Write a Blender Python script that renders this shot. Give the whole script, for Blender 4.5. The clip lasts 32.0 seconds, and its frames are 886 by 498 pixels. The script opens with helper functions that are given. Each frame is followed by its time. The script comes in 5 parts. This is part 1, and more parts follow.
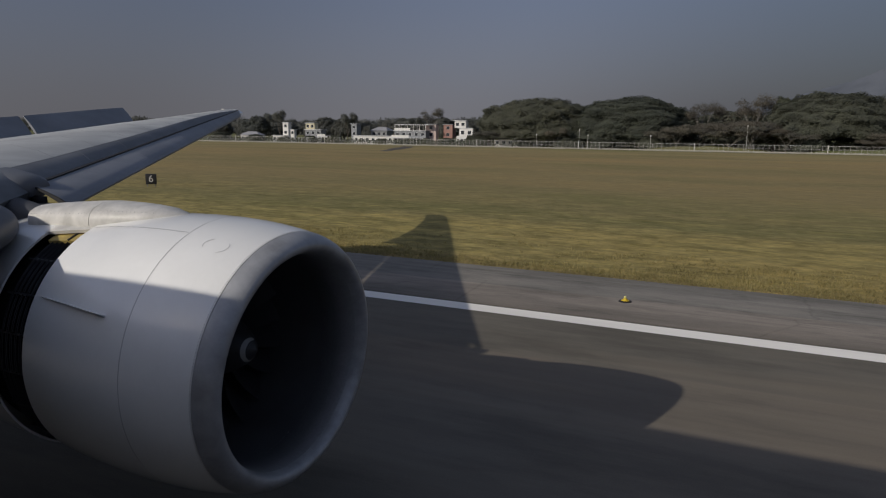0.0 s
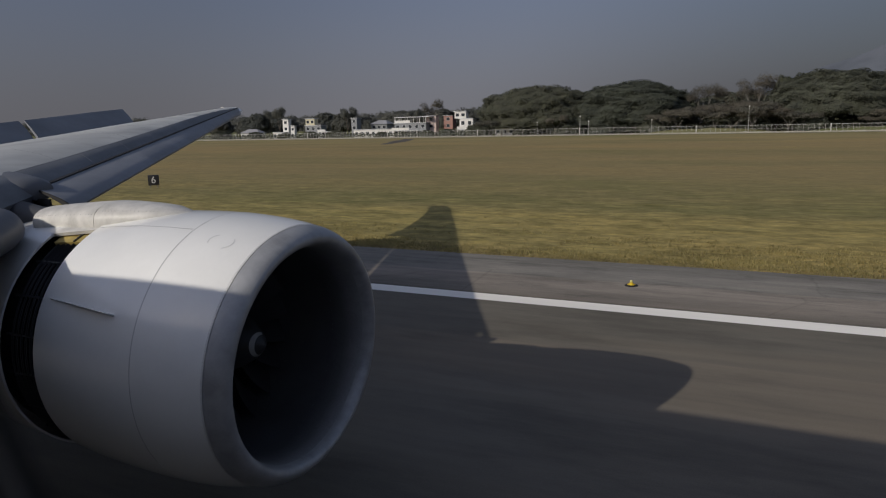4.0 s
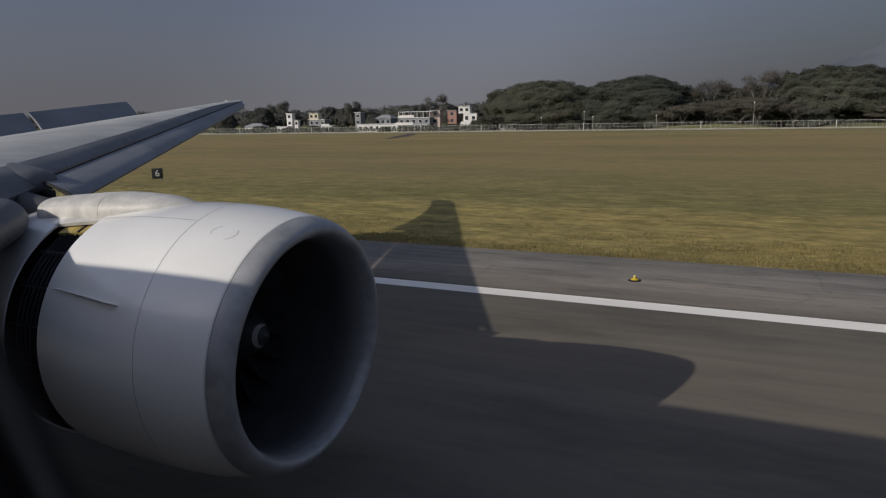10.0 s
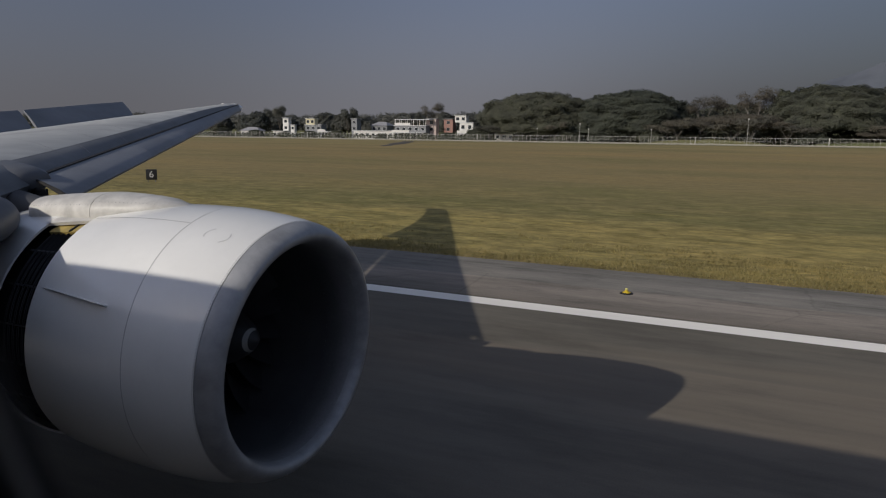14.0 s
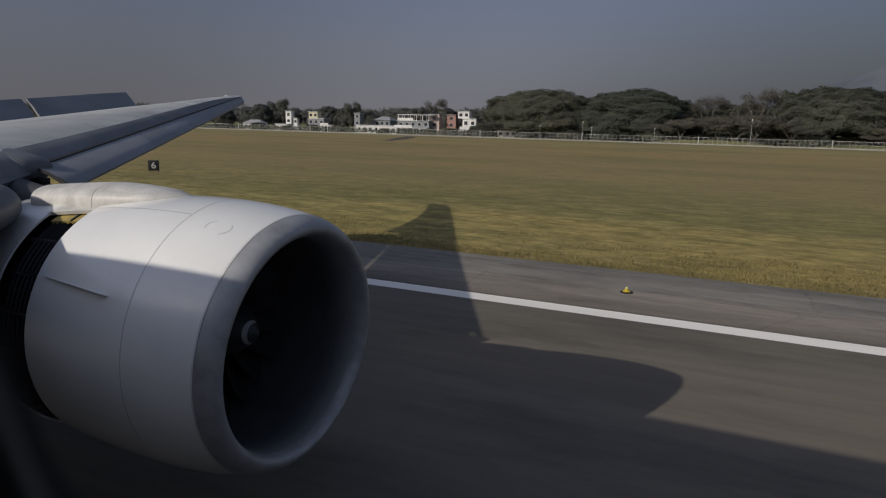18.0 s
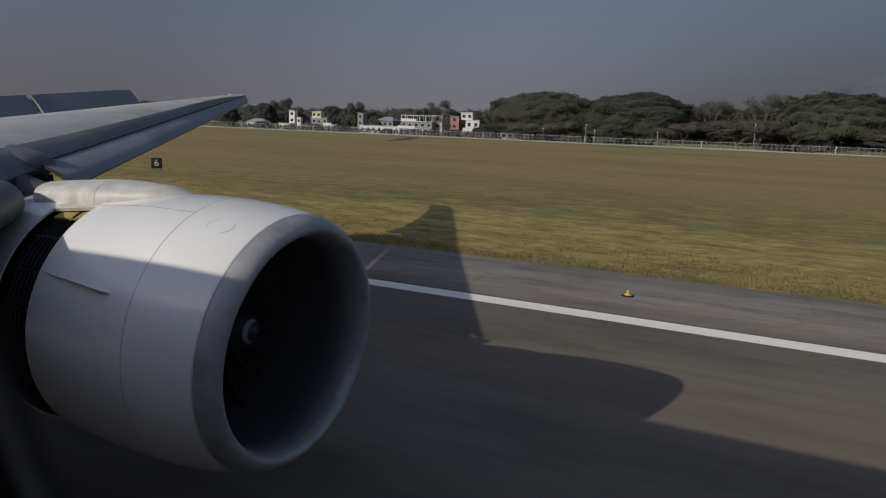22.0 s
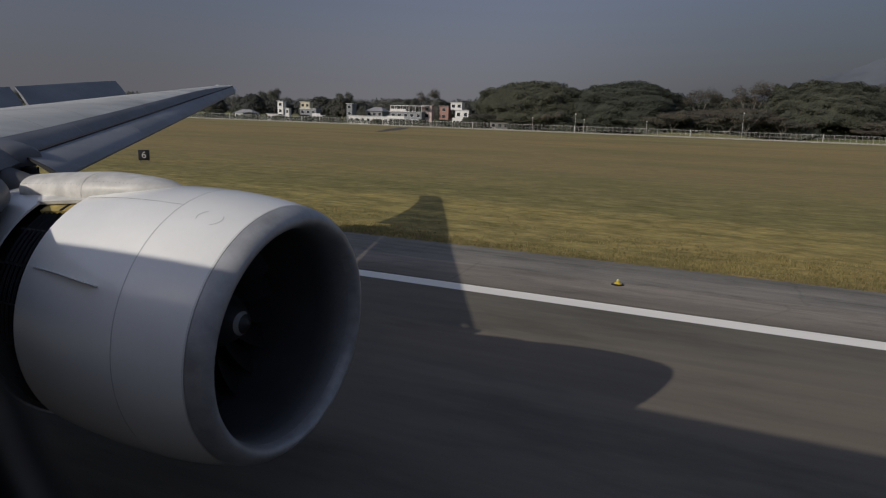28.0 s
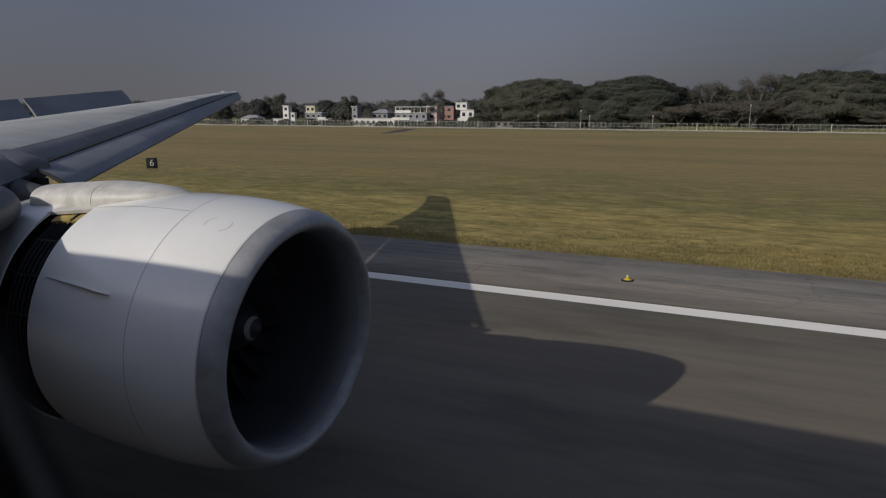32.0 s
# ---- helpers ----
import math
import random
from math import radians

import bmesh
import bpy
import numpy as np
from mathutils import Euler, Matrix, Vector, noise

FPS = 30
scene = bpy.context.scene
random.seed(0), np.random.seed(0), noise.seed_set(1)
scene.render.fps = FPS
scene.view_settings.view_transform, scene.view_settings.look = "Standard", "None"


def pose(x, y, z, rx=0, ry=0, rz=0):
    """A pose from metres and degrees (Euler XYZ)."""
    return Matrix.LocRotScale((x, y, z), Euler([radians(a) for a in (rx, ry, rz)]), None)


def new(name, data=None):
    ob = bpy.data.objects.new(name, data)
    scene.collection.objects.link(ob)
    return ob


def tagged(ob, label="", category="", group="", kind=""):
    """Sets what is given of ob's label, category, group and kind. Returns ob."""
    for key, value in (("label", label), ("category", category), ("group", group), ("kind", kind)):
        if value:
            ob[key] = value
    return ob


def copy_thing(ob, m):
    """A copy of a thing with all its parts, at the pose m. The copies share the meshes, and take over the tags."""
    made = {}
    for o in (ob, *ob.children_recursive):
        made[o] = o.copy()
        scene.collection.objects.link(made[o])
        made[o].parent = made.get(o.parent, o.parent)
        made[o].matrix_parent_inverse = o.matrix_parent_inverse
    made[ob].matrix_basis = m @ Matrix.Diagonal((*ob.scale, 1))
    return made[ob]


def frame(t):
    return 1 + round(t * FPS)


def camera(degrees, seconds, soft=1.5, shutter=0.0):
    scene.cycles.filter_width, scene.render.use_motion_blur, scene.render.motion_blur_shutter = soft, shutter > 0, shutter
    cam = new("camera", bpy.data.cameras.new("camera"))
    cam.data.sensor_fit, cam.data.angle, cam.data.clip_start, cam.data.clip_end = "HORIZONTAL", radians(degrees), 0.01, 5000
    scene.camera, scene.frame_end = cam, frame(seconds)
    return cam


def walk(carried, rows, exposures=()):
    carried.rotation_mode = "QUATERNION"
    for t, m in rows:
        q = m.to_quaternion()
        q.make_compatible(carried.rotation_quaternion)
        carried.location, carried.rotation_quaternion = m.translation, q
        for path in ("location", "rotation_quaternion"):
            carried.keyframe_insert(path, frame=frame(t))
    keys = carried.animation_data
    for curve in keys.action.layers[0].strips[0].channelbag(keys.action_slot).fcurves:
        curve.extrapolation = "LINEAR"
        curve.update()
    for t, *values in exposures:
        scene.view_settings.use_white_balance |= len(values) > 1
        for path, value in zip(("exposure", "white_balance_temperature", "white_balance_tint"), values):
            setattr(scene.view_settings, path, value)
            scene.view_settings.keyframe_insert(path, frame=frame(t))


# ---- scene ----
cam = camera(68.0, 32.0, soft=1.1)
# focused on the engine and beyond, so that the rim of the cabin window melts into a soft dark edge
cam.data.dof.use_dof, cam.data.dof.focus_distance, cam.data.dof.aperture_fstop = True, 18.0, 2.0
# t, x, y, z, yaw, pitch, roll: a passenger's small sway at the cabin window
PATH = [
    (0, 0.004, 2.760, 5.777, 23.87, -10.09, 0.69),
    (0.5, 0.004, 2.760, 5.774, 23.80, -10.28, 0.58),
    (1, 0.004, 2.760, 5.772, 23.79, -10.40, 0.45),
    (1.5, 0.004, 2.759, 5.769, 23.90, -10.32, 0.11),
    (2, 0.004, 2.759, 5.766, 24.07, -10.16, -0.23),
    (2.5, 0.004, 2.755, 5.755, 24.04, -10.44, -0.79),
    (3, 0.004, 2.750, 5.742, 23.99, -10.73, -1.32),
    (3.5, 0.003, 2.751, 5.742, 24.11, -10.79, -1.34),
    (5.5, -0.001, 2.750, 5.700, 24.98, -10.84, -1.65),
    (6, -0.001, 2.750, 5.700, 25.22, -10.72, -1.70),
    (6.5, -0.001, 2.750, 5.700, 25.14, -11.11, -1.35),
    (7, 0.000, 2.751, 5.699, 25.02, -11.58, -0.99),
    (7.5, 0.000, 2.751, 5.699, 24.80, -11.72, -1.16),
    (8, 0.000, 2.751, 5.698, 24.58, -11.61, -1.24),
    (8.5, -0.000, 2.751, 5.700, 24.48, -11.26, -1.34),
    (9, -0.000, 2.752, 5.702, 24.55, -11.36, -1.41),
    (9.5, -0.000, 2.751, 5.700, 24.38, -11.54, -1.22),
    (10, 0.000, 2.751, 5.698, 24.55, -11.25, -1.11),
    (10.5, -0.001, 2.751, 5.699, 24.69, -11.12, -1.14),
    (11, 0.000, 2.752, 5.700, 24.71, -11.04, -1.14),
    (11.5, 0.000, 2.752, 5.700, 24.61, -11.25, -0.66),
    (12, 0.000, 2.751, 5.699, 24.53, -11.19, -0.25),
    (12.5, 0.000, 2.751, 5.700, 24.45, -11.00, -0.02),
    (13, -0.000, 2.751, 5.701, 24.29, -10.83, 0.23),
    (13.5, -0.000, 2.751, 5.701, 24.17, -10.74, 0.28),
    (14, -0.000, 2.751, 5.701, 23.94, -10.53, 0.41),
    (14.5, -0.000, 2.751, 5.700, 23.46, -10.50, 0.75),
    (15, -0.001, 2.751, 5.703, 23.46, -10.87, 1.02),
    (15.5, -0.000, 2.752, 5.701, 23.62, -10.89, 1.02),
    (17.5, -0.000, 2.751, 5.699, 23.84, -11.07, 1.42),
    (18, 0.000, 2.750, 5.698, 24.01, -10.89, 1.37),
    (18.5, -0.001, 2.750, 5.699, 24.23, -10.78, 1.42),
    (19, -0.001, 2.750, 5.700, 24.27, -10.80, 1.38),
    (19.5, -0.001, 2.750, 5.699, 24.14, -10.84, 1.36),
    (20, -0.001, 2.750, 5.699, 24.13, -10.88, 1.34),
    (20.5, -0.000, 2.750, 5.700, 24.19, -10.73, 1.44),
    (21, -0.001, 2.750, 5.701, 24.26, -10.65, 1.57),
    (21.5, -0.001, 2.751, 5.702, 24.11, -10.93, 1.82),
    (22, -0.001, 2.751, 5.702, 24.15, -10.80, 2.06),
    (22.5, -0.002, 2.750, 5.702, 24.29, -10.67, 2.06),
    (23, -0.002, 2.749, 5.703, 24.29, -10.68, 2.05),
    (23.5, -0.002, 2.749, 5.702, 24.33, -10.70, 1.87),
    (24, -0.002, 2.749, 5.702, 24.22, -10.83, 1.79),
    (24.5, -0.002, 2.750, 5.703, 24.14, -11.06, 1.80),
    (26.5, -0.001, 2.750, 5.700, 23.95, -11.22, 1.93),
    (27, -0.001, 2.750, 5.700, 23.67, -11.29, 1.93),
    (27.5, -0.001, 2.750, 5.700, 23.63, -11.30, 1.87),
    (28, -0.002, 2.750, 5.700, 23.28, -11.61, 1.77),
    (28.5, -0.001, 2.750, 5.700, 23.11, -11.59, 1.24),
    (29, -0.001, 2.751, 5.701, 23.45, -11.44, 0.65),
    (29.5, -0.001, 2.750, 5.701, 23.27, -11.67, 0.37),
    (30, -0.001, 2.750, 5.700, 23.44, -11.56, 0.05),
    (30.5, -0.001, 2.750, 5.700, 23.38, -11.87, 0.07),
    (31, -0.001, 2.750, 5.700, 23.79, -11.60, 0.10),
    (31.5, -0.001, 2.751, 5.700, 24.03, -11.51, 0.17),
    (32, -0.001, 2.750, 5.701, 24.03, -11.60, 0.21),
]


def held(x, y, z, yaw, pitch, roll):
    """The pose of the hand-held camera; roll tips the horizon down to the right."""
    return pose(x, y, z, 90 + pitch, 0, yaw) @ pose(0, 0, 0, 0, 0, roll)


walk(cam, [(t, held(*row)) for t, *row in PATH], exposures=((0.0, -0.26), (6.0, -0.2), (19.0, -0.25), (30.0, -0.31), (32.0, -0.3)))

# ---- light ----
SUN_WAY = Vector((0.995, 1.88, -1.0)).normalized()
elevation = math.asin(-SUN_WAY.z)
world = bpy.data.worlds.new("sky")
scene.world = world
world.use_nodes = True
wn = world.node_tree.nodes
sky = wn.new("ShaderNodeTexSky")
sky.sky_type = "NISHITA"
sky.sun_disc = False
sky.sun_elevation = elevation
sky.sun_rotation = math.atan2(-SUN_WAY.x, -SUN_WAY.y)
sky.air_density, sky.dust_density, sky.ozone_density = 1.0, 2.0, 1.0
wn["Background"].inputs["Strength"].default_value = 0.085
# dry-season haze: the clear sky is veiled by a grey layer that thickens towards the horizon
veil = wn.new("ShaderNodeMix")
veil.data_type = "RGBA"
coord, parts_of = wn.new("ShaderNodeTexCoord"), wn.new("ShaderNodeSeparateXYZ")
layer = wn.new("ShaderNodeMapRange")
for n, v in enumerate((0.0, 0.6, 0.97, 0.35)):
    layer.inputs[n + 1].default_value = v
# haze scatters forward: brightest towards the sun, dim at right angles to it and opposite to it
facing = wn.new("ShaderNodeVectorMath")
facing.operation = "DOT_PRODUCT"
facing.inputs[1].default_value = -SUN_WAY
away, toward, swing = wn.new("ShaderNodeValToRGB"), wn.new("ShaderNodeMapRange"), wn.new("ShaderNodeMapRange")
away.color_ramp.interpolation = "EASE"
for at in (0.04, 0.45, 0.85):
    away.color_ramp.elements.new(at)
for e, (at, v) in zip(away.color_ramp.elements, ((0.0, 0.33), (0.1, 0.41), (0.45, 1.03), (0.85, 0.74), (1.0, 0.76))):
    e.position, e.color = at, (v, v, v, 1)
for node, values in ((swing, (-1.0, 0.0, 0.0, 1.0)), (toward, (0.0, 1.0, 1.0, 4.6))):
    for n, v in enumerate(values):
        node.inputs[n + 1].default_value = v
    world.node_tree.links.new(facing.outputs["Value"], node.inputs[0])
world.node_tree.links.new(swing.outputs[0], away.inputs[0])
glow = wn.new("ShaderNodeMath")
glow.operation = "MULTIPLY"
tint = wn.new("ShaderNodeVectorMath")
tint.operation = "SCALE"
hue = wn.new("ShaderNodeMix")
hue.data_type = "RGBA"
hue.inputs[6].default_value, hue.inputs[7].default_value = (2.23, 2.22, 2.48, 1), (1.77, 1.97, 2.93, 1)
lift = wn.new("ShaderNodeMapRange")
for n, v in enumerate((0.01, 0.18, 0.0, 1.0)):
    lift.inputs[n + 1].default_value = v
for a, c in ((parts_of.outputs["Z"], lift.inputs[0]), (lift.outputs[0], hue.inputs[0]), (hue.outputs[2], tint.inputs[0])):
    world.node_tree.links.new(a, c)
for a, c in ((coord.outputs["Generated"], facing.inputs[0]), (away.outputs[0], glow.inputs[0]), (toward.outputs[0], glow.inputs[1]), (glow.outputs[0], tint.inputs["Scale"]), (tint.outputs[0], veil.inputs[7])):
    world.node_tree.links.new(a, c)
for a, c in ((coord.outputs["Generated"], parts_of.inputs[0]), (parts_of.outputs["Z"], layer.inputs[0]), (layer.outputs[0], veil.inputs[0]), (sky.outputs[0], veil.inputs[6]), (veil.outputs[2], wn["Background"].inputs["Color"])):
    world.node_tree.links.new(a, c)
sun = new("sun", bpy.data.lights.new("sun", "SUN"))
sun.data.energy, sun.data.angle, sun.data.color = 3.2, radians(0.53), (1.0, 0.925, 0.815)
sun.rotation_euler = SUN_WAY.to_track_quat("-Z", "Y").to_euler()

# ---- materials ----


class Nodes:
    """A small helper to wire one node material."""

    def __init__(self, name, rough=0.6, metal=0.0):
        self.mat = bpy.data.materials.new(name)
        self.mat.use_nodes = True
        self.tree = self.mat.node_tree
        self.out = self.tree.nodes["Principled BSDF"]
        self.out.inputs["Roughness"].default_value = rough
        self.out.inputs["Metallic"].default_value = metal

    def add(self, kind, **given):
        node = self.tree.nodes.new(kind)
        for key, value in given.items():
            node.inputs[key.replace("_", " ")].default_value = value
        return node

    def link(self, a, b):
        self.tree.links.new(a, b)

    def place(self, scale=(1, 1, 1), where="Object"):
        coord, mapping = self.add("ShaderNodeTexCoord"), self.add("ShaderNodeMapping")
        mapping.inputs["Scale"].default_value = scale
        self.link(coord.outputs[where], mapping.inputs["Vector"])
        return mapping.outputs[0]

    def noise(self, scale, detail=4.0, stretch=(1, 1, 1), rough=0.55):
        n = self.add("ShaderNodeTexNoise", Scale=scale, Detail=detail, Roughness=rough)
        self.link(self.place(stretch), n.inputs["Vector"])
        return n.outputs[0]

    def ramp(self, value, *stops):
        r = self.add("ShaderNodeValToRGB")
        while len(r.color_ramp.elements) < len(stops):
            r.color_ramp.elements.new(0.5)
        for e, (at, colour) in zip(r.color_ramp.elements, stops):
            e.position = at
            e.color = (*colour, 1) if len(colour) == 3 else colour
        self.link(value, r.inputs[0])
        return r.outputs[0]

    def mix(self, a, b, f, blend="MIX"):
        m = self.tree.nodes.new("ShaderNodeMix")
        m.data_type, m.blend_type = "RGBA", blend
        for socket, value in ((m.inputs[0], f), (m.inputs[6], a), (m.inputs[7], b)):
            if hasattr(value, "is_output"):
                self.link(value, socket)
            else:
                socket.default_value = value if isinstance(value, float) else (*value, 1)
        return m.outputs[2]

    def range(self, value, a, b, c=0.0, d=1.0):
        m = self.tree.nodes.new("ShaderNodeMapRange")
        for n, v in enumerate((a, b, c, d)):
            m.inputs[n + 1].default_value = v
        self.link(value, m.inputs[0])
        return m.outputs[0]

    def colour(self, c):
        self.link(c, self.out.inputs["Base Color"])
        return self

    def bump(self, height, strength=0.2, distance=0.01):
        b = self.add("ShaderNodeBump", Strength=strength, Distance=distance)
        self.link(height, b.inputs["Height"])
        self.link(b.outputs[0], self.out.inputs["Normal"])
        return self

    def gloss(self, value, a, b):
        self.link(self.range(value, 0.3, 0.7, a, b), self.out.inputs["Roughness"])
        return self


def surface(name, base, rough=0.6, metal=0.0, vary=0.2, scale=1.5, fine=30.0, bump=0.1, stretch=(1, 1, 1)):
    """A plain surface with stains at a large scale and grain at a small one."""
    n = Nodes(name, rough, metal)
    dark = tuple(c * (1 - vary) for c in base)
    light = tuple(min(1.0, c * (1 + vary * 0.5)) for c in base)
    big, small = n.noise(scale, 5, stretch), n.noise(fine, 3, stretch)
    c = n.mix(n.ramp(big, (0.3, dark), (0.7, light)), n.ramp(small, (0.3, (0.85, 0.85, 0.85)), (0.7, (1, 1, 1))), 0.5 * min(1.0, vary * 3), "MULTIPLY")
    n.colour(c).bump(small, bump, 0.01)
    n.gloss(big, max(0.05, rough - 0.08), min(1.0, rough + 0.08))
    return n.mat


WHITE_PAINT = surface("aircraft_white_paint", (0.79, 0.789, 0.768), 0.4, 0.0, 0.07, 0.7, 14, 0.01)
WHITE_PAINT.node_tree.nodes["Principled BSDF"].inputs["Coat Weight"].default_value = 1.0
WHITE_PAINT.node_tree.nodes["Principled BSDF"].inputs["Coat Roughness"].default_value = 0.16
# colour of the unseen body, picked to bounce cool light onto the nacelle
BODY_PAINT = surface("fuselage_bounce_tint", (0.62, 0.68, 0.8), 0.3, 0.0, 0.07, 0.7, 14, 0.01)
GREY_PAINT = surface("aircraft_grey_paint", (0.245, 0.256, 0.282), 0.5, 0.0, 0.32, 0.8, 9, 0.02, (1, 0.4, 1))
PYLON_WHITE = surface("pylon_dirty_white", (0.6, 0.585, 0.55), 0.5, 0.0, 0.3, 3.0, 22, 0.03)
# base grey lowered to put the wing root's shade into the slat
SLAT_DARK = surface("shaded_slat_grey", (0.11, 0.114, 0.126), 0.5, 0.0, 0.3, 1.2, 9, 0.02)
NOSE_GREY = surface("leading_edge_grey", (0.165, 0.172, 0.183), 0.5, 0.0, 0.45, 1.3, 9, 0.02, (0.5, 0.5, 2.2))
# strut colour carries the shade under the wing root
PYLON_DARK = surface("pylon_painted_shade", (0.05, 0.052, 0.058), 0.6, 0.0, 0.3, 1.5, 12, 0.02)
# grey darkened to paint the wing root's shadow onto the fairing
DARK_GREY = surface("fairing_shade_grey", (0.13, 0.137, 0.152), 0.45, 0.0, 0.15, 0.7, 9, 0.01)
WING_TOP = surface("wing_top_paint", (0.515, 0.52, 0.5), 0.45, 0.0, 0.36, 0.8, 6, 0.02, (1.6, 0.4, 1))
LIP_METAL = surface("inlet_lip_metal", (0.4, 0.403, 0.41), 0.42, 0.3, 0.25, 3.6, 26, 0.05)
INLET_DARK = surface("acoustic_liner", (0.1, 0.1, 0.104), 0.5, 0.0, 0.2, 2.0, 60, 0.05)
BLADE = surface("fan_blade_composite", (0.032, 0.032, 0.035), 0.5, 0.0, 0.2, 2.0, 20, 0.02)
# near-black of tyres and lamp bases, also shade painted into gaps and bays
BLACK = surface("black_and_gap_shade", (0.012, 0.012, 0.013), 0.7, 0.0, 0.3, 3.0, 20, 0.05)
SEAM = surface("panel_gap", (0.29, 0.29, 0.3), 0.7, 0.0, 0.2, 4.0, 20, 0.0)
RIM = surface("panel_rim_grey", (0.42, 0.42, 0.43), 0.6, 0.0, 0.2, 4.0, 20, 0.0)
RIVET = surface("rivet_metal", (0.22, 0.22, 0.24), 0.5, 0.4, 0.2, 9.0, 60, 0.0)
CASCADE = surface("cascade_dark_metal", (0.05, 0.05, 0.056), 0.55, 0.2, 0.3, 4.0, 30, 0.03)
GOLD = surface("zinc_primer_yellow", (0.38, 0.29, 0.09), 0.55, 0.0, 0.3, 6.0, 40, 0.05)
SWIRL = surface("spinner_white", (0.36, 0.36, 0.35), 0.5, 0.0, 0.15, 6.0, 40, 0.0)
RUBBER = surface("window_rubber", (0.16, 0.15, 0.14), 0.6, 0.0, 0.15, 8.0, 60, 0.03)
CABIN = surface("cabin_plastic", (0.035, 0.034, 0.034), 0.7, 0.0, 0.1, 6.0, 90, 0.05)
PAINT_LINE = surface("runway_white_paint", (0.92, 0.885, 0.81), 0.75, 0.0, 0.1, 0.8, 12, 0.15, (0.08, 1, 1))
POST_WHITE = surface("fence_white", (0.46, 0.46, 0.43), 0.7, 0.0, 0.2, 1.0, 9, 0.05)
KERB = surface("pale_concrete", (0.33, 0.31, 0.26), 0.85, 0.0, 0.3, 0.6, 6, 0.1)
YELLOW = surface("light_yellow", (0.6, 0.42, 0.02), 0.5, 0.0, 0.15, 8.0, 40, 0.0)
YELLOW_PALE = surface("lamp_lens_yellow", (0.62, 0.58, 0.22), 0.3, 0.0, 0.15, 8.0, 40, 0.0)
STEEL = surface("dull_steel", (0.2, 0.2, 0.2), 0.5, 0.5, 0.2, 5.0, 30, 0.0)
# house white dulled a little, painting in haze over the distance
WALL_WHITE = surface("house_white", (0.64, 0.63, 0.6), 0.8, 0.0, 0.15, 0.3, 5, 0.05)
WALL_CREAM = surface("house_cream", (0.55, 0.5, 0.34), 0.8, 0.0, 0.15, 0.3, 5, 0.05)
WALL_GREY = surface("house_grey", (0.22, 0.23, 0.24), 0.8, 0.0, 0.2, 0.3, 5, 0.05)
WALL_PINK = surface("house_pink", (0.5, 0.4, 0.36), 0.8, 0.0, 0.2, 0.3, 5, 0.05)
WALL_RED = surface("house_red", (0.3, 0.17, 0.14), 0.8, 0.0, 0.2, 0.3, 5, 0.05)
ROOF = surface("roof_sheet", (0.3, 0.3, 0.31), 0.6, 0.1, 0.2, 0.4, 5, 0.05)
ROOF_PALE = surface("roof_pale", (0.55, 0.56, 0.57), 0.55, 0.1, 0.2, 0.4, 5, 0.05)
PANE = surface("window_dark", (0.03, 0.035, 0.04), 0.12, 0.0, 0.2, 1.0, 9, 0.0)
BARK = surface("bark", (0.09, 0.075, 0.06), 0.9, 0.0, 0.35, 0.8, 6, 0.5)
BARK_PALE = surface("pale_bark", (0.2, 0.185, 0.165), 0.9, 0.0, 0.3, 0.8, 6, 0.3)
SIGN_BLACK = surface("sign_black", (0.015, 0.015, 0.016), 0.5, 0.0, 0.2, 3, 20, 0.0)
RED = surface("marker_red", (0.45, 0.03, 0.03), 0.6, 0.0, 0.2, 1.0, 9, 0.0)


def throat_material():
    """Bare grey metal behind the inlet lip that gives way raggedly to dark perforated lining; the inward light falloff
    is painted in.
    """
    n = Nodes("inlet_throat_painted_falloff", 0.45, 0.1)
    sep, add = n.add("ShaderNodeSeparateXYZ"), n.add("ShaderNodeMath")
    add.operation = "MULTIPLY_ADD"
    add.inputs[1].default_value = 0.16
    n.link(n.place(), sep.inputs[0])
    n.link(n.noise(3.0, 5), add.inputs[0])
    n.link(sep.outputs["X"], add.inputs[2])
    # ramp along X paints the light's falloff into the intake
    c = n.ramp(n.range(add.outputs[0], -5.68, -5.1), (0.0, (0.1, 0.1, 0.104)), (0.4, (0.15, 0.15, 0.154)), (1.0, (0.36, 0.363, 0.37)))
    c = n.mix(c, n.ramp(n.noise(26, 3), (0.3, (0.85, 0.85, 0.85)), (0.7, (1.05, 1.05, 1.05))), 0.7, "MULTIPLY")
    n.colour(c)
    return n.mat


THROAT = throat_material()


def leaf_material(name, dark, light):
    n = Nodes(name, 0.65)
    geo = n.tree.nodes.new("ShaderNodeNewGeometry")
    info = n.tree.nodes.new("ShaderNodeObjectInfo")
    c = n.ramp(geo.outputs["Random Per Island"], (0.0, dark), (0.55, tuple((a + b) / 2 for a, b in zip(dark, light))), (1.0, light))
    c = n.mix(c, n.ramp(info.outputs["Random"], (0.0, (0.84, 0.87, 0.85)), (1.0, (1.1, 1.06, 0.97))), 1.0, "MULTIPLY")
    c = n.mix(c, n.ramp(n.noise(0.25, 3), (0.3, (0.75, 0.75, 0.75)), (0.7, (1.1, 1.1, 1.05))), 1.0, "MULTIPLY")
    n.colour(c)
    n.out.inputs["Specular IOR Level"].default_value = 0.2
    thin, both = n.add("ShaderNodeBsdfTranslucent"), n.add("ShaderNodeMixShader")
    both.inputs[0].default_value = 0.5
    n.link(c, thin.inputs[0])
    n.link(n.out.outputs[0], both.inputs[1])
    n.link(thin.outputs[0], both.inputs[2])
    n.link(both.outputs[0], n.tree.nodes["Material Output"].inputs[0])
    return n.mat


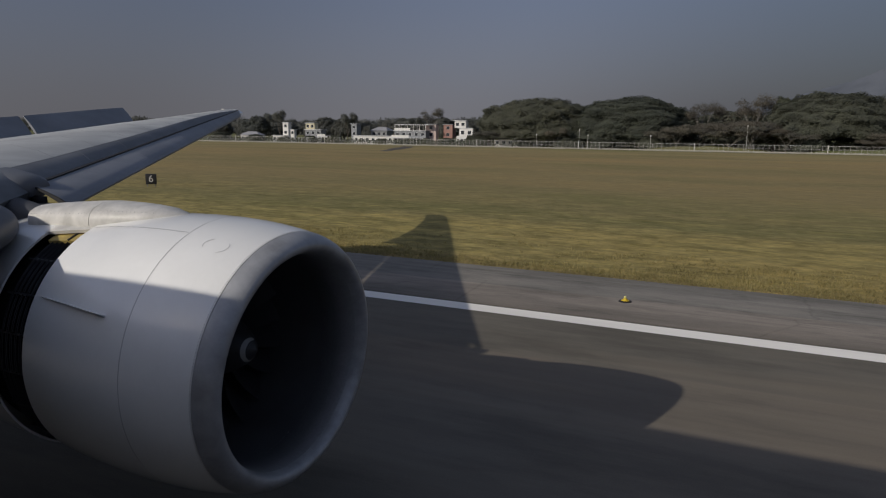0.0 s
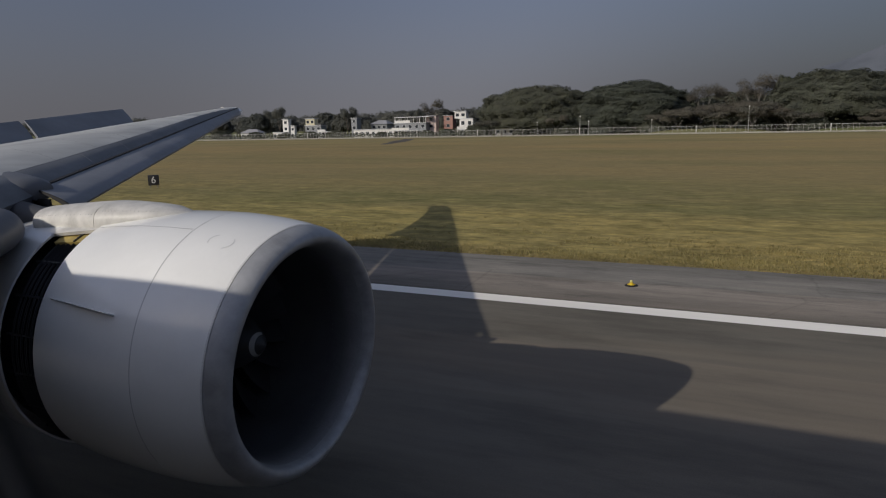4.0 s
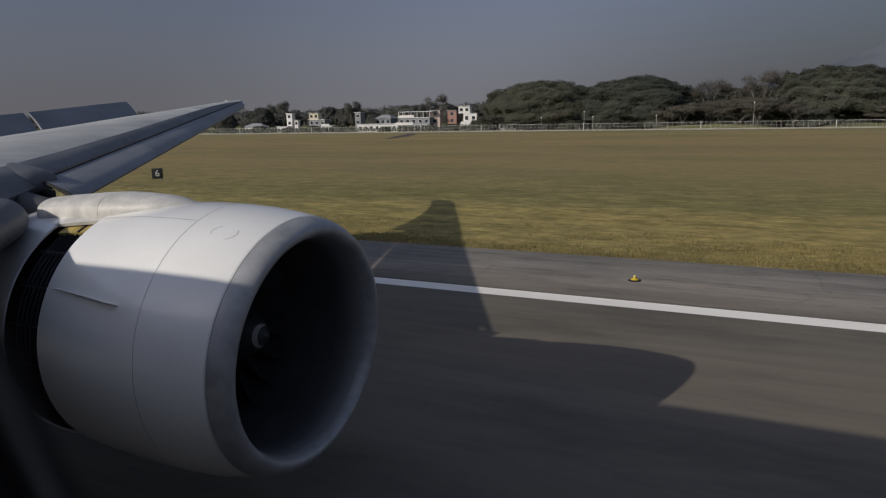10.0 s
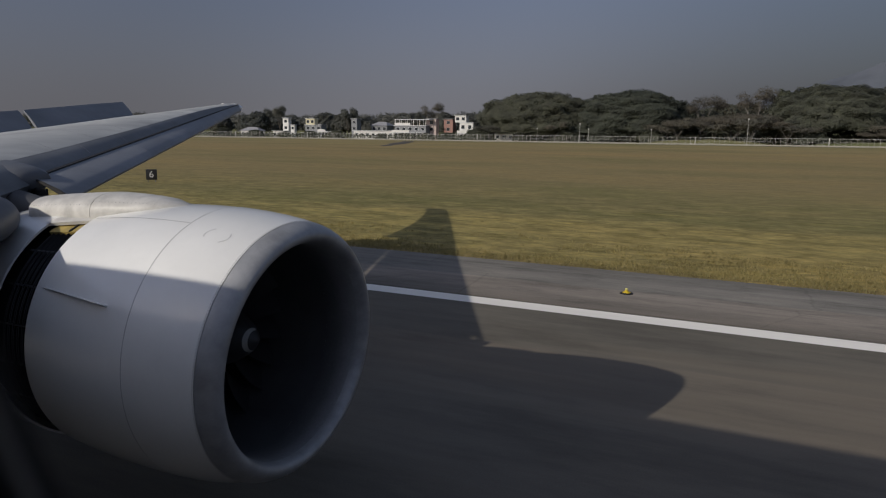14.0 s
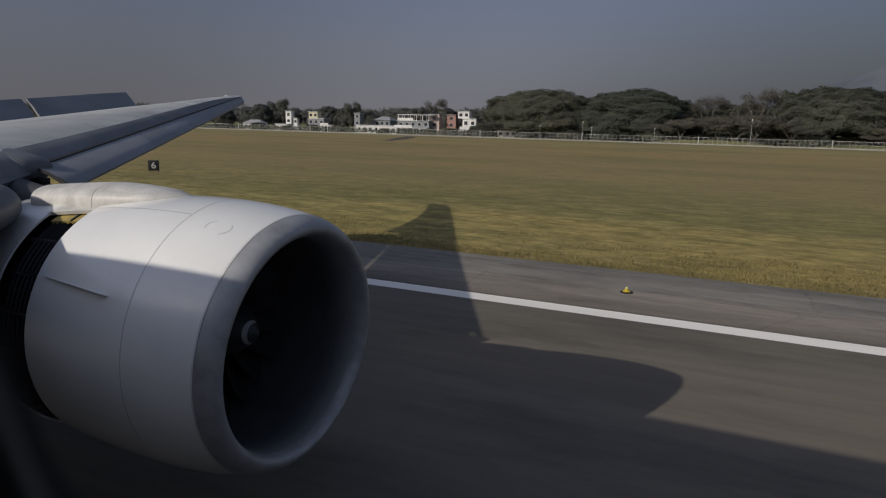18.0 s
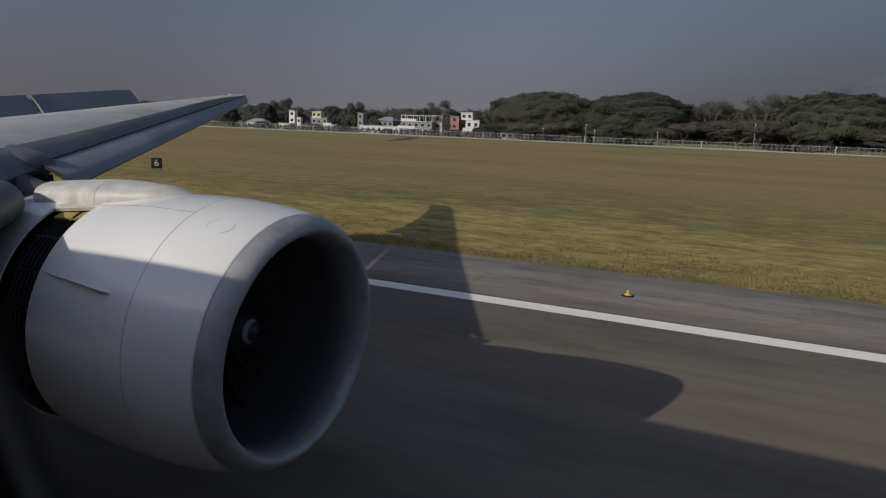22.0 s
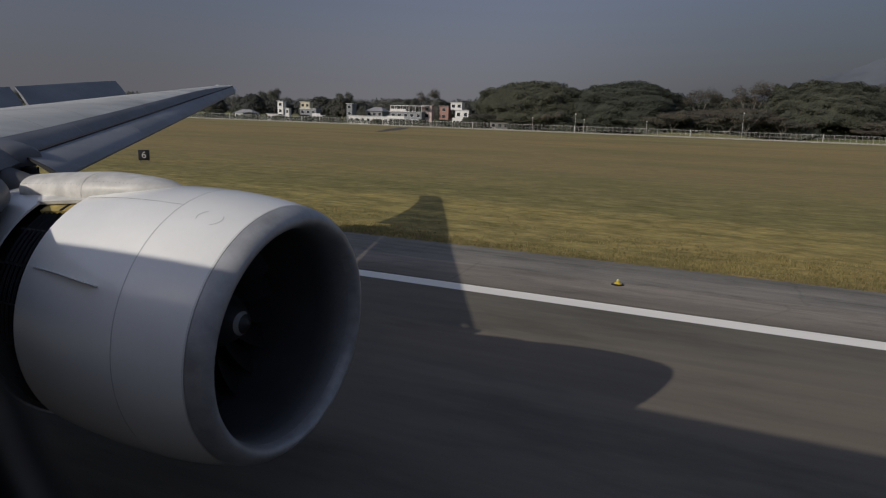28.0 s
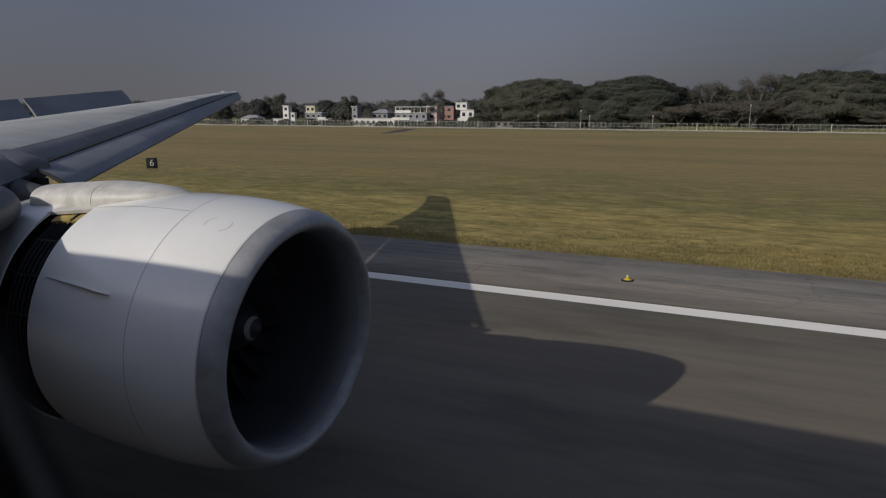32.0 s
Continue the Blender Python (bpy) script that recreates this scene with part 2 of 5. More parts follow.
# leaf colours are lightened and greyed to paint in the distance haze
LEAF = leaf_material("rain_tree_leaves", (0.122, 0.13, 0.11), (0.162, 0.17, 0.138))
LEAF_OLIVE = leaf_material("olive_leaves", (0.13, 0.138, 0.102), (0.175, 0.182, 0.132))
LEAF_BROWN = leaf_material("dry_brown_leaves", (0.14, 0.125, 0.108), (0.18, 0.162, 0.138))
LEAF_DRY = leaf_material("dry_hazed_leaves", (0.15, 0.142, 0.128), (0.19, 0.182, 0.162))
LEAF_FAR = leaf_material("far_hazed_leaves", (0.155, 0.16, 0.158), (0.185, 0.19, 0.182))


def ground_material():
    """Dry mown grass: straw and olive bands along the runway, broken up by patches, tufts and bare earth."""
    n = Nodes("airfield_grass", 0.95)
    n.out.inputs["Specular IOR Level"].default_value = 0.1
    sep = n.add("ShaderNodeSeparateXYZ")
    n.link(n.place(), sep.inputs[0])

    def shifted(noise_out, amount):
        add = n.add("ShaderNodeMath")
        add.operation = "MULTIPLY_ADD"
        add.inputs[1].default_value = amount
        n.link(noise_out, add.inputs[0])
        n.link(sep.outputs["Y"], add.inputs[2])
        return add.outputs[0]

    y = shifted(n.noise(0.2, 6, (0.14, 1, 1), 0.62), 16.0)
    base = n.ramp(
        n.range(y, 31.0, 281.0),
        (0.0, (0.2, 0.14, 0.072)),
        (0.022, (0.23, 0.17, 0.086)),
        (0.036, (0.315, 0.255, 0.108)),
        (0.07, (0.3, 0.25, 0.108)),
        (0.105, (0.228, 0.198, 0.092)),
        (0.2, (0.256, 0.206, 0.104)),
        (0.55, (0.272, 0.211, 0.108)),
        (0.85, (0.268, 0.222, 0.114)),
        (1.0, (0.17, 0.17, 0.085)),
    )
    near = n.range(y, 50.0, 80.0, 1.0, 0.3)
    patch = n.ramp(n.noise(0.045, 7, (0.4, 1, 1), 0.62), (0.34, (0.8, 0.86, 0.8)), (0.5, (1, 1, 1)), (0.66, (1.14, 1.08, 1.0)))
    c = n.mix(base, patch, 1.0, "MULTIPLY")
    # dull green regrowth in long drifts, and straw left by the mower
    green = n.range(n.noise(0.028, 6, (0.35, 1, 1), 0.62), 0.54, 0.68, 0.0, 0.5)
    c = n.mix(c, n.mix(c, (0.78, 0.96, 0.68), 1.0, "MULTIPLY"), green)
    straw = n.range(n.noise(0.32, 8, (0.22, 1, 1), 0.7), 0.54, 0.7, 0.0, 0.75)
    c = n.mix(c, n.mix(c, (1.5, 1.42, 1.25), 1.0, "MULTIPLY"), n.mix((0.0, 0.0, 0.0), straw, near))
    broad = n.ramp(n.noise(0.6, 8, (0.55, 1, 1), 0.7), (0.32, (0.6, 0.61, 0.56)), (0.5, (0.97, 0.97, 0.95)), (0.66, (1.36, 1.32, 1.24)))
    c = n.mix(c, broad, near, "MULTIPLY")
    # pale seed heads catching the sun in small drifts
    heads = n.range(n.noise(1.1, 8, (0.42, 1, 1), 0.75), 0.55, 0.68, 0.0, 0.7)
    c = n.mix(c, n.mix(c, (1.55, 1.5, 1.2), 1.0, "MULTIPLY"), n.mix((0.0, 0.0, 0.0), heads, n.range(y, 42.0, 62.0, 1.0, 0.1)))
    streak = n.ramp(n.noise(1.5, 7, (0.5, 1, 1), 0.72), (0.3, (0.66, 0.68, 0.64)), (0.5, (0.97, 0.97, 0.95)), (0.72, (1.32, 1.3, 1.22)))
    c = n.mix(c, streak, near, "MULTIPLY")
    mow = n.ramp(n.noise(0.9, 3, (0.008, 1, 1), 0.5), (0.35, (0.95, 0.95, 0.95)), (0.65, (1.04, 1.04, 1.03)))
    c = n.mix(c, mow, 0.8, "MULTIPLY")
    grain = n.noise(4.0, 5, (0.5, 1, 1), 0.7)
    c = n.mix(c, n.ramp(grain, (0.3, (0.78, 0.78, 0.76)), (0.7, (1.14, 1.14, 1.12))), 1.0, "MULTIPLY")
    n.colour(c).bump(grain, 0.6, 0.14)
    return n.mat


def asphalt_material(name, base, warm, low, high, grime=None):
    """Weathered asphalt, worn and stained in streaks along the runway."""
    n = Nodes(name, 0.9)
    n.out.inputs["Specular IOR Level"].default_value = 0.25
    streak = n.noise(0.5, 6, (0.05, 1, 1), 0.65)
    fine = n.noise(2.2, 5, (0.08, 1, 1), 0.7)
    blot = n.noise(0.2, 6, (0.2, 1, 1), 0.65)
    c = n.ramp(streak, (0.32, tuple(v * low for v in base)), (0.5, base), (0.68, tuple(v * high for v in base)))
    c = n.mix(c, warm, n.range(blot, 0.44, 0.62, 0.0, 0.75))
    c = n.mix(c, n.ramp(fine, (0.3, (0.86, 0.86, 0.86)), (0.7, (1.1, 1.1, 1.1))), 0.7, "MULTIPLY")
    stain = n.ramp(n.noise(0.4, 6, (0.3, 1, 1), 0.7), (0.34, (0.68, 0.68, 0.68)), (0.5, (1, 1, 1)), (0.68, (1.14, 1.12, 1.1)))
    c = n.mix(c, stain, 0.8, "MULTIPLY")
    if grime:
        # weathered, patched and silted surface of the shoulder
        worn = n.ramp(n.noise(0.9, 8, (0.3, 1, 1), 0.72), (0.32, (0.58, 0.58, 0.58)), (0.48, (0.98, 0.98, 0.97)), (0.6, (1.06, 1.05, 1.03)), (0.74, (1.4, 1.36, 1.3)))
        c = n.mix(c, worn, 0.85, "MULTIPLY")
        crack = n.add("ShaderNodeTexVoronoi", Scale=0.32)
        crack.feature = "DISTANCE_TO_EDGE"
        bent = n.mix(n.place((0.5, 1, 1)), n.noise(0.8, 4), 0.2)
        n.link(bent, crack.inputs["Vector"])
        c = n.mix(c, n.ramp(crack.outputs["Distance"], (0.0, (0.5, 0.5, 0.5)), (0.008, (1, 1, 1))), 0.35, "MULTIPLY")
    if grime:
        # old rubber and dirt along the paint line, with a ragged outer edge
        sep, edge = n.add("ShaderNodeSeparateXYZ"), n.add("ShaderNodeMath")
        edge.operation = "MULTIPLY_ADD"
        edge.inputs[1].default_value = 5.0
        n.link(n.place(), sep.inputs[0])
        n.link(n.noise(0.3, 6, (0.25, 1, 1), 0.65), edge.inputs[0])
        n.link(sep.outputs["Y"], edge.inputs[2])
        c = n.mix(c, n.mix(c, (0.66, 0.66, 0.66), 1.0, "MULTIPLY"), n.range(edge.outputs[0], grime[0], grime[1], 1.0, 0.0))
    # paving lanes laid side by side, each a shade apart
    lane, step, pick = n.add("ShaderNodeSeparateXYZ"), n.add("ShaderNodeMath"), n.tree.nodes.new("ShaderNodeTexWhiteNoise")
    step.operation, pick.noise_dimensions = "SNAP", "1D"
    step.inputs[1].default_value = 3.75
    n.link(n.place(), lane.inputs[0])
    n.link(lane.outputs["Y"], step.inputs[0])
    n.link(step.outputs[0], pick.inputs["W"])
    c = n.mix(c, n.ramp(pick.outputs["Value"], (0.0, (0.78, 0.82, 0.84)), (1.0, (1.14, 1.08, 1.04))), 1.0, "MULTIPLY")
    grit = n.noise(35, 3)
    c = n.mix(c, n.ramp(grit, (0.3, (0.85, 0.85, 0.85)), (0.7, (1.1, 1.1, 1.1))), 0.8, "MULTIPLY")
    n.colour(c).bump(grit, 0.25, 0.006)
    return n.mat


GRASS = ground_material()
RUNWAY = asphalt_material("runway_asphalt", (0.15, 0.139, 0.116), (0.166, 0.147, 0.117), 0.84, 1.12)
SHOULDER = asphalt_material("shoulder_asphalt", (0.285, 0.256, 0.222), (0.325, 0.29, 0.25), 0.65, 1.25, (26.4, 28.6))

# ---- mesh helpers ----


def mesh_of(name, bm, material):
    me = bpy.data.meshes.new(name)
    bm.normal_update()
    bm.to_mesh(me)
    bm.free()
    if material:
        for m in material if isinstance(material, (list, tuple)) else [material]:
            me.materials.append(m)
    return me


def smooth(me, angle=35):
    me.shade_smooth()
    me.set_sharp_from_angle(angle=radians(angle))
    return me


def part(name, bm, material, parent=None, label="", soft=True, m=None):
    me = mesh_of(name, bm, material)
    if soft:
        smooth(me)
    ob = new(name, me)
    if parent:
        ob.parent = parent
    if m is not None:
        ob.matrix_basis = m
    if label:
        ob["label"] = label
    return ob


def shared(name, me, parent, m):
    ob = new(name, me)
    ob.parent = parent
    ob.matrix_basis = m
    return ob


def thing(name, label, category, group="", kind="", at=(0, 0, 0), turn=0.0):
    ob = new(name)
    ob.empty_display_size = 0.2
    ob.matrix_basis = pose(*at, 0, 0, turn)
    return tagged(ob, label, category, group, kind)


def box(bm, lo, hi, bevel=0.0):
    c = [(a + b) / 2 for a, b in zip(lo, hi)]
    s = [abs(b - a) for a, b in zip(lo, hi)]
    made = bmesh.ops.create_cube(bm, size=1.0, matrix=Matrix.LocRotScale(c, None, s))
    if bevel:
        edges = list({e for v in made["verts"] for e in v.link_edges})
        bmesh.ops.bevel(bm, geom=edges, offset=bevel, segments=2, affect="EDGES", profile=0.6)
    return bm


def a_box(lo, hi, bevel=0.0):
    return box(bmesh.new(), lo, hi, bevel)


def tube(bm, path, radii, sides=8, cap=True):
    """A tapered tube along a path."""
    rings = []
    pts = [Vector(p) for p in path]
    for i, p in enumerate(pts):
        way = (pts[min(i + 1, len(pts) - 1)] - pts[max(i - 1, 0)]).normalized()
        a = way.orthogonal().normalized()
        b = way.cross(a)
        rings.append([bm.verts.new(p + radii[i] * (math.cos(t) * a + math.sin(t) * b)) for t in (2 * math.pi * k / sides for k in range(sides))])
    for r, q in zip(rings, rings[1:]):
        for k in range(sides):
            bm.faces.new((r[k], r[(k + 1) % sides], q[(k + 1) % sides], q[k]))
    if cap:
        bm.faces.new(rings[0][::-1])
        bm.faces.new(rings[-1])
    return bm


def loft(rings, closed=True, caps=False):
    """A skin over rings of points."""
    bm = bmesh.new()
    vs = [[bm.verts.new(p) for p in r] for r in rings]
    n = len(vs[0])
    for r, q in zip(vs, vs[1:]):
        for k in range(n if closed else n - 1):
            bm.faces.new((r[k], r[(k + 1) % n], q[(k + 1) % n], q[k]))
    if caps:
        bm.faces.new(vs[0][::-1])
        bm.faces.new(vs[-1])
    bmesh.ops.recalc_face_normals(bm, faces=bm.faces)
    return bm


# ---- ground and runway ----


def sheet(name, x0, x1, y0, y1, z, material, nx=1, ny=1):
    bm = bmesh.new()
    vs = [[bm.verts.new((x0 + (x1 - x0) * i / nx, y0 + (y1 - y0) * j / ny, z)) for j in range(ny + 1)] for i in range(nx + 1)]
    for i in range(nx):
        for j in range(ny):
            bm.faces.new((vs[i][j], vs[i + 1][j], vs[i + 1][j + 1], vs[i][j + 1]))
    return part(name, bm, material, None, soft=False)


LINE_Y = 22.75
EDGE_Y = 29.55
tagged(sheet("ground", -4600, 4600, -4600, 4600, -0.06, GRASS, 2, 2), "dry olive and straw coloured mown airfield grass", "grass", kind="structure")
tagged(part("runway", a_box((-1600, -LINE_Y - 0.6, -0.5), (1600, LINE_Y + 0.6, 0.0)), RUNWAY, soft=False), "dark grey weathered asphalt runway with brown streaks", "runway", kind="structure")
for side, name in ((1, "runway_shoulder"), (-1, "runway_shoulder")):
    lo, hi = sorted((side * (LINE_Y + 0.6), side * EDGE_Y))
    tagged(part(name, a_box((-1600, lo, -0.5), (1600, hi, -0.012)), SHOULDER, soft=False), "paler grey worn asphalt shoulder beside the runway", "shoulder", kind="structure")
for side in (1, -1):
    y = side * LINE_Y
    tagged(sheet("edge_line", -1600, 1600, y - 0.39, y + 0.39, 0.004, PAINT_LINE), "continuous white painted edge line along the runway", "line", kind="structure")
for x0 in (330, -1150, -1000):
    for side in (1, -1):
        for k in range(3 if x0 < 0 else 1):
            y0 = side * (9.0 + 3.0 * k)
            tagged(sheet("touchdown_marking", x0, x0 + (22.5 if x0 < 0 else 60), y0, y0 + side * (1.8 if x0 < 0 else 6), 0.004, PAINT_LINE), "white painted touchdown stripe on the runway", "marking", kind="structure")

# ---- the airliner ----
plane = thing("airliner", "white twin-engine airliner standing on the runway, spoilers raised and reverser open", "airplane")
ENGINE_Y, ENGINE_Z = 9.696, 2.71
TILT_Z, TILT_Y = 0.048, 0.018


def ring(x, r, n=96, tilt=0.0, y=ENGINE_Y, z=ENGINE_Z):
    pts = []
    for k in range(n):
        a = 2 * math.pi * k / n
        dy, dz = r * math.cos(a), r * math.sin(a)
        pts.append((x + tilt * (TILT_Z * dz + TILT_Y * dy), y + dy, z + dz))
    return pts


def turned(profile, n=96):
    """A body of revolution about the engine's axis. Profile rows: x, radius, share of the inlet's tilt."""
    return loft([ring(x, r, n, t) for x, r, t in profile])


def body(profile, n=96, thick=0.03):
    """The same with an inner skin, closed at both ends."""
    inner = [(x, r - thick, t) for x, r, t in reversed(profile)]
    rows = profile + inner + profile[:1]
    return loft([ring(x, r, n, t) for x, r, t in rows])


# forward part of the nacelle
cowl = part("fan_cowl", body([(-6.318, 1.885, 0.15), (-6.7, 1.893, 0.05), (-7.2, 1.885, 0), (-7.7, 1.857, 0), (-8.105, 1.818, 0)]), WHITE_PAINT, plane, "glossy white fan cowl with dark panel seams")
inlet = part("inlet_cowl", body([(-5.315, 1.756, 1), (-5.5, 1.798, 0.9), (-5.75, 1.838, 0.6), (-6.0, 1.866, 0.35), (-6.312, 1.886, 0.15)]), WHITE_PAINT, plane, "white inlet cowl with riveted joints")
lip_rows = [(-5.305, 1.756), (-5.25, 1.739), (-5.19, 1.712), (-5.13, 1.675), (-5.09, 1.637), (-5.068, 1.6), (-5.064, 1.567), (-5.078, 1.533), (-5.115, 1.503), (-5.18, 1.478), (-5.22, 1.469)]
part("inlet_lip", turned([(x, r, 1) for x, r in lip_rows], 128), LIP_METAL, plane, "bare mottled grey metal inlet lip")
part("inlet_throat", turned([(-5.22, 1.469, 1), (-5.28, 1.46, 1), (-5.33, 1.457, 1), (-5.39, 1.453, 1), (-5.45, 1.452, 1), (-5.52, 1.453, 0.85), (-5.6, 1.456, 0.75), (-5.75, 1.462, 0.55)], 128), THROAT, plane, "dull grey inlet throat with light falloff painted inwards")
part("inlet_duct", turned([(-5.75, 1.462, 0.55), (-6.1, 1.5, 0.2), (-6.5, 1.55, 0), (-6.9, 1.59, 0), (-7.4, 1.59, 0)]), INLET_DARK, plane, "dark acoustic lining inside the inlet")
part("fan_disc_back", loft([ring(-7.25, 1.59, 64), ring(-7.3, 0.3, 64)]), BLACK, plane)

FAN_SHIFT = Matrix.Translation((-0.14, 0, 0.05))

# fan: spinner with its white swirl, and curved blades
rows = [(-5.74, 0.0), (-5.77, 0.07), (-5.84, 0.15), (-5.96, 0.25), (-6.14, 0.36), (-6.38, 0.45), (-6.7, 0.5)]
spinner = part("spinner", loft([ring(x, max(r, 0.004), 40) for x, r in rows]), BLADE, plane, "black conical fan spinner", m=FAN_SHIFT)
swirl = bmesh.new()
inner_edge, outer_edge = [], []
for k in range(25):
    f = k / 24
    a = radians(62 + 236 * f)
    mid, half = 0.15 + 0.015 * f, 0.019 * math.sin(math.pi * min(1.0, 0.12 + f * 0.88)) + 0.006
    for r, keep in ((mid - half, inner_edge), (mid + half, outer_edge)):
        x = float(np.interp(r, [q for _, q in rows], [p for p, _ in rows])) + 0.006
        keep.append(swirl.verts.new((x, ENGINE_Y - r * math.cos(a) * -1, ENGINE_Z + r * math.sin(a))))
for k in range(24):
    swirl.faces.new((inner_edge[k], inner_edge[k + 1], outer_edge[k + 1], outer_edge[k]))
bmesh.ops.recalc_face_normals(swirl, faces=swirl.faces)
part("painted_swirl", swirl, SWIRL, spinner, "white painted comma-shaped swirl")

blade_rings = []
for r in (0.46, 0.7, 0.95, 1.2, 1.4, 1.57):
    f = (r - 0.46) / 1.11
    twist = radians(20 + 42 * f)
    sweep = -0.12 * math.sin(math.pi * f) + 0.1 * f
    half, thick = 0.2 + 0.05 * math.sin(math.pi * f), 0.014
    pts = []
    for u, v in ((-1, 0), (-0.4, 1), (0.4, 1), (1, 0), (0.4, -1), (-0.4, -1)):
        along, across = u * half, v * thick
        x = -6.75 + sweep + along * math.cos(twist) - across * math.sin(twist)
        y = along * math.sin(twist) + across * math.cos(twist) + 0.12 * f
        pts.append((x, y, r))
    blade_rings.append(pts)
blade_mesh = smooth(mesh_of("fan_blade", loft(blade_rings, caps=True), BLADE))
for k in range(22):
    shared("fan_blade", blade_mesh, plane, FAN_SHIFT @ Matrix.Translation((0, ENGINE_Y, ENGINE_Z)) @ Matrix.Rotation(2 * math.pi * k / 22, 4, "X"))

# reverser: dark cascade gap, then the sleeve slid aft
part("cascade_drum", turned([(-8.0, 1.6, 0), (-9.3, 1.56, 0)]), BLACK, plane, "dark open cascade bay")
vane = smooth(mesh_of("cascade_vane", loft([ring(-8.16, 1.68, 96), ring(-8.18, 1.695, 96), ring(-8.21, 1.62, 96), ring(-8.19, 1.62, 96), ring(-8.16, 1.7, 96)]), CASCADE))
for k in range(7):
    shared("cascade_vane", vane, plane, Matrix.Translation((-0.09 * k, 0, 0)))
for k in range(20):
    a = radians(4.5 + 18 * k)
    bm = a_box((-8.85, -0.012, 1.6), (-8.12, 0.012, 1.69))
    part("cascade_strut", bm, CASCADE, plane, m=Matrix.Translation((0, ENGINE_Y, ENGINE_Z)) @ Matrix.Rotation(a, 4, "X"), soft=False)


def bay_strip(name, r, thick, x0, x1, a0, a1, b0, b1, material, label):
    """A curved strip of the reverser bay between the angles a0 to a1 at x0 and b0 to b1 at x1."""
    rings = []
    for k in range(9):
        f = k / 8
        lo, hi = radians(a0 + (b0 - a0) * f), radians(a1 + (b1 - a1) * f)
        rings.append([(x0 + (x1 - x0) * f, ENGINE_Y + q * math.cos(a), ENGINE_Z + q * math.sin(a)) for q, a in ((r, lo), (r, (lo + hi) / 2), (r, hi), (r - thick, hi), (r - thick, lo))])
    return part(name, loft(rings, caps=True), material, plane, label)


bay_strip("hinge_beam", 1.795, 0.05, -8.07, -8.9, 96, 110.5, 96, 116.5, PYLON_WHITE, "white hinge beam under the pylon fairing")
bay_strip("actuator_bracket", 1.72, 0.05, -8.16, -8.78, 108, 117, 112, 119.5, GOLD, "yellow primed strip in the reverser bay")
bay_strip("actuator_rib", 1.735, 0.02, -8.4, -8.43, 109, 118, 109, 118, BLACK, "dark rib across the yellow strip")
part("reverser_sleeve", body([(-8.85, 1.79, 0), (-9.4, 1.75, 0), (-10.2, 1.66, 0), (-11.0, 1.5, 0), (-11.8, 1.3, 0), (-12.2, 1.18, 0)]), WHITE_PAINT, plane, "white thrust reverser sleeve slid aft")
part("core_cowl", turned([(-11.2, 1.0, 0), (-12.5, 0.86, 0), (-13.6, 0.66, 0), (-13.65, 0.5, 0), (-14.4, 0.2, 0), (-14.8, 0.02, 0)]), STEEL, plane, "dull metal exhaust nozzle")


def skin_point(x, a, lift=0.0):
    """A point of the nacelle's skin at the station x and the angle a, in degrees from outboard over the top."""
    r = float(np.interp(x, [-8.105, -7.7, -7.2, -6.7, -6.318, -6.0, -5.75, -5.5, -5.315], [1.82, 1.858, 1.885, 1.893, 1.886, 1.866, 1.838, 1.798, 1.756])) + lift
    a = radians(a)
    t = float(np.interp(x, [-6.7, -6.312, -6.0, -5.75, -5.5, -5.315], [0, 0.15, 0.35, 0.6, 0.9, 1.0]))
    dy, dz = r * math.cos(a), r * math.sin(a)
    return Vector((x + t * (TILT_Z * dz + TILT_Y * dy), ENGINE_Y + dy, ENGINE_Z + dz))


def skin_strip(name, pts, width, material, parent, label="", lift=0.002):
    """A thin strip that follows stations on the nacelle's skin."""
    bm = bmesh.new()
    prev = None
    for i, (x, a) in enumerate(pts):
        p = skin_point(x, a, lift)
        q = skin_point(*pts[min(i + 1, len(pts) - 1)], lift) - skin_point(*pts[max(i - 1, 0)], lift)
        out = Vector((0, p.y - ENGINE_Y, p.z - ENGINE_Z)).normalized()
        side = q.cross(out).normalized() * width / 2
        now = [bm.verts.new(p + side), bm.verts.new(p - side)]
        if prev:
            bm.faces.new((prev[0], prev[1], now[1], now[0]))
        prev = now
    bmesh.ops.recalc_face_normals(bm, faces=bm.faces)
    return part(name, bm, material, parent, label)


skin_strip("panel_seam", [(-6.315, a) for a in range(60, 213, 4)], 0.009, SEAM, cowl)
skin_strip("panel_seam", [(-8.05 + 0.09 * k, 110.6 - 0.5 * math.sin(math.pi * min(1.0, k / 17))) for k in range(20)], 0.01, SEAM, cowl)
skin_strip("access_panel_rim", [(-5.8 + 0.165 * math.cos(t), 115.6 + 4.3 * math.sin(t)) for t in (radians(d) for d in range(150, 236, 6))], 0.01, RIM, inlet)
skin_strip("access_panel_rim", [(-5.8 + 0.165 * math.cos(t), 115.6 + 4.3 * math.sin(t)) for t in (radians(d) for d in range(-36, 61, 6))], 0.01, RIM, inlet)
skin_strip("panel_seam", [(-5.314, a) for a in range(40, 281, 4)], 0.006, SEAM, inlet)
rivet_bm = bmesh.new()
bmesh.ops.create_cone(rivet_bm, cap_ends=True, segments=6, radius1=0.008, radius2=0.006, depth=0.004)
rivet_mesh = mesh_of("rivet", rivet_bm, RIVET)
for k in range(150):
    a = 62 + 1.3 * k
    p = skin_point(-5.332, a, 0.001)
    out = Vector((0, p.y - ENGINE_Y, p.z - ENGINE_Z)).to_track_quat("Z", "X").to_matrix().to_4x4()
    shared("rivet", rivet_mesh, inlet, Matrix.Translation(p) @ out)

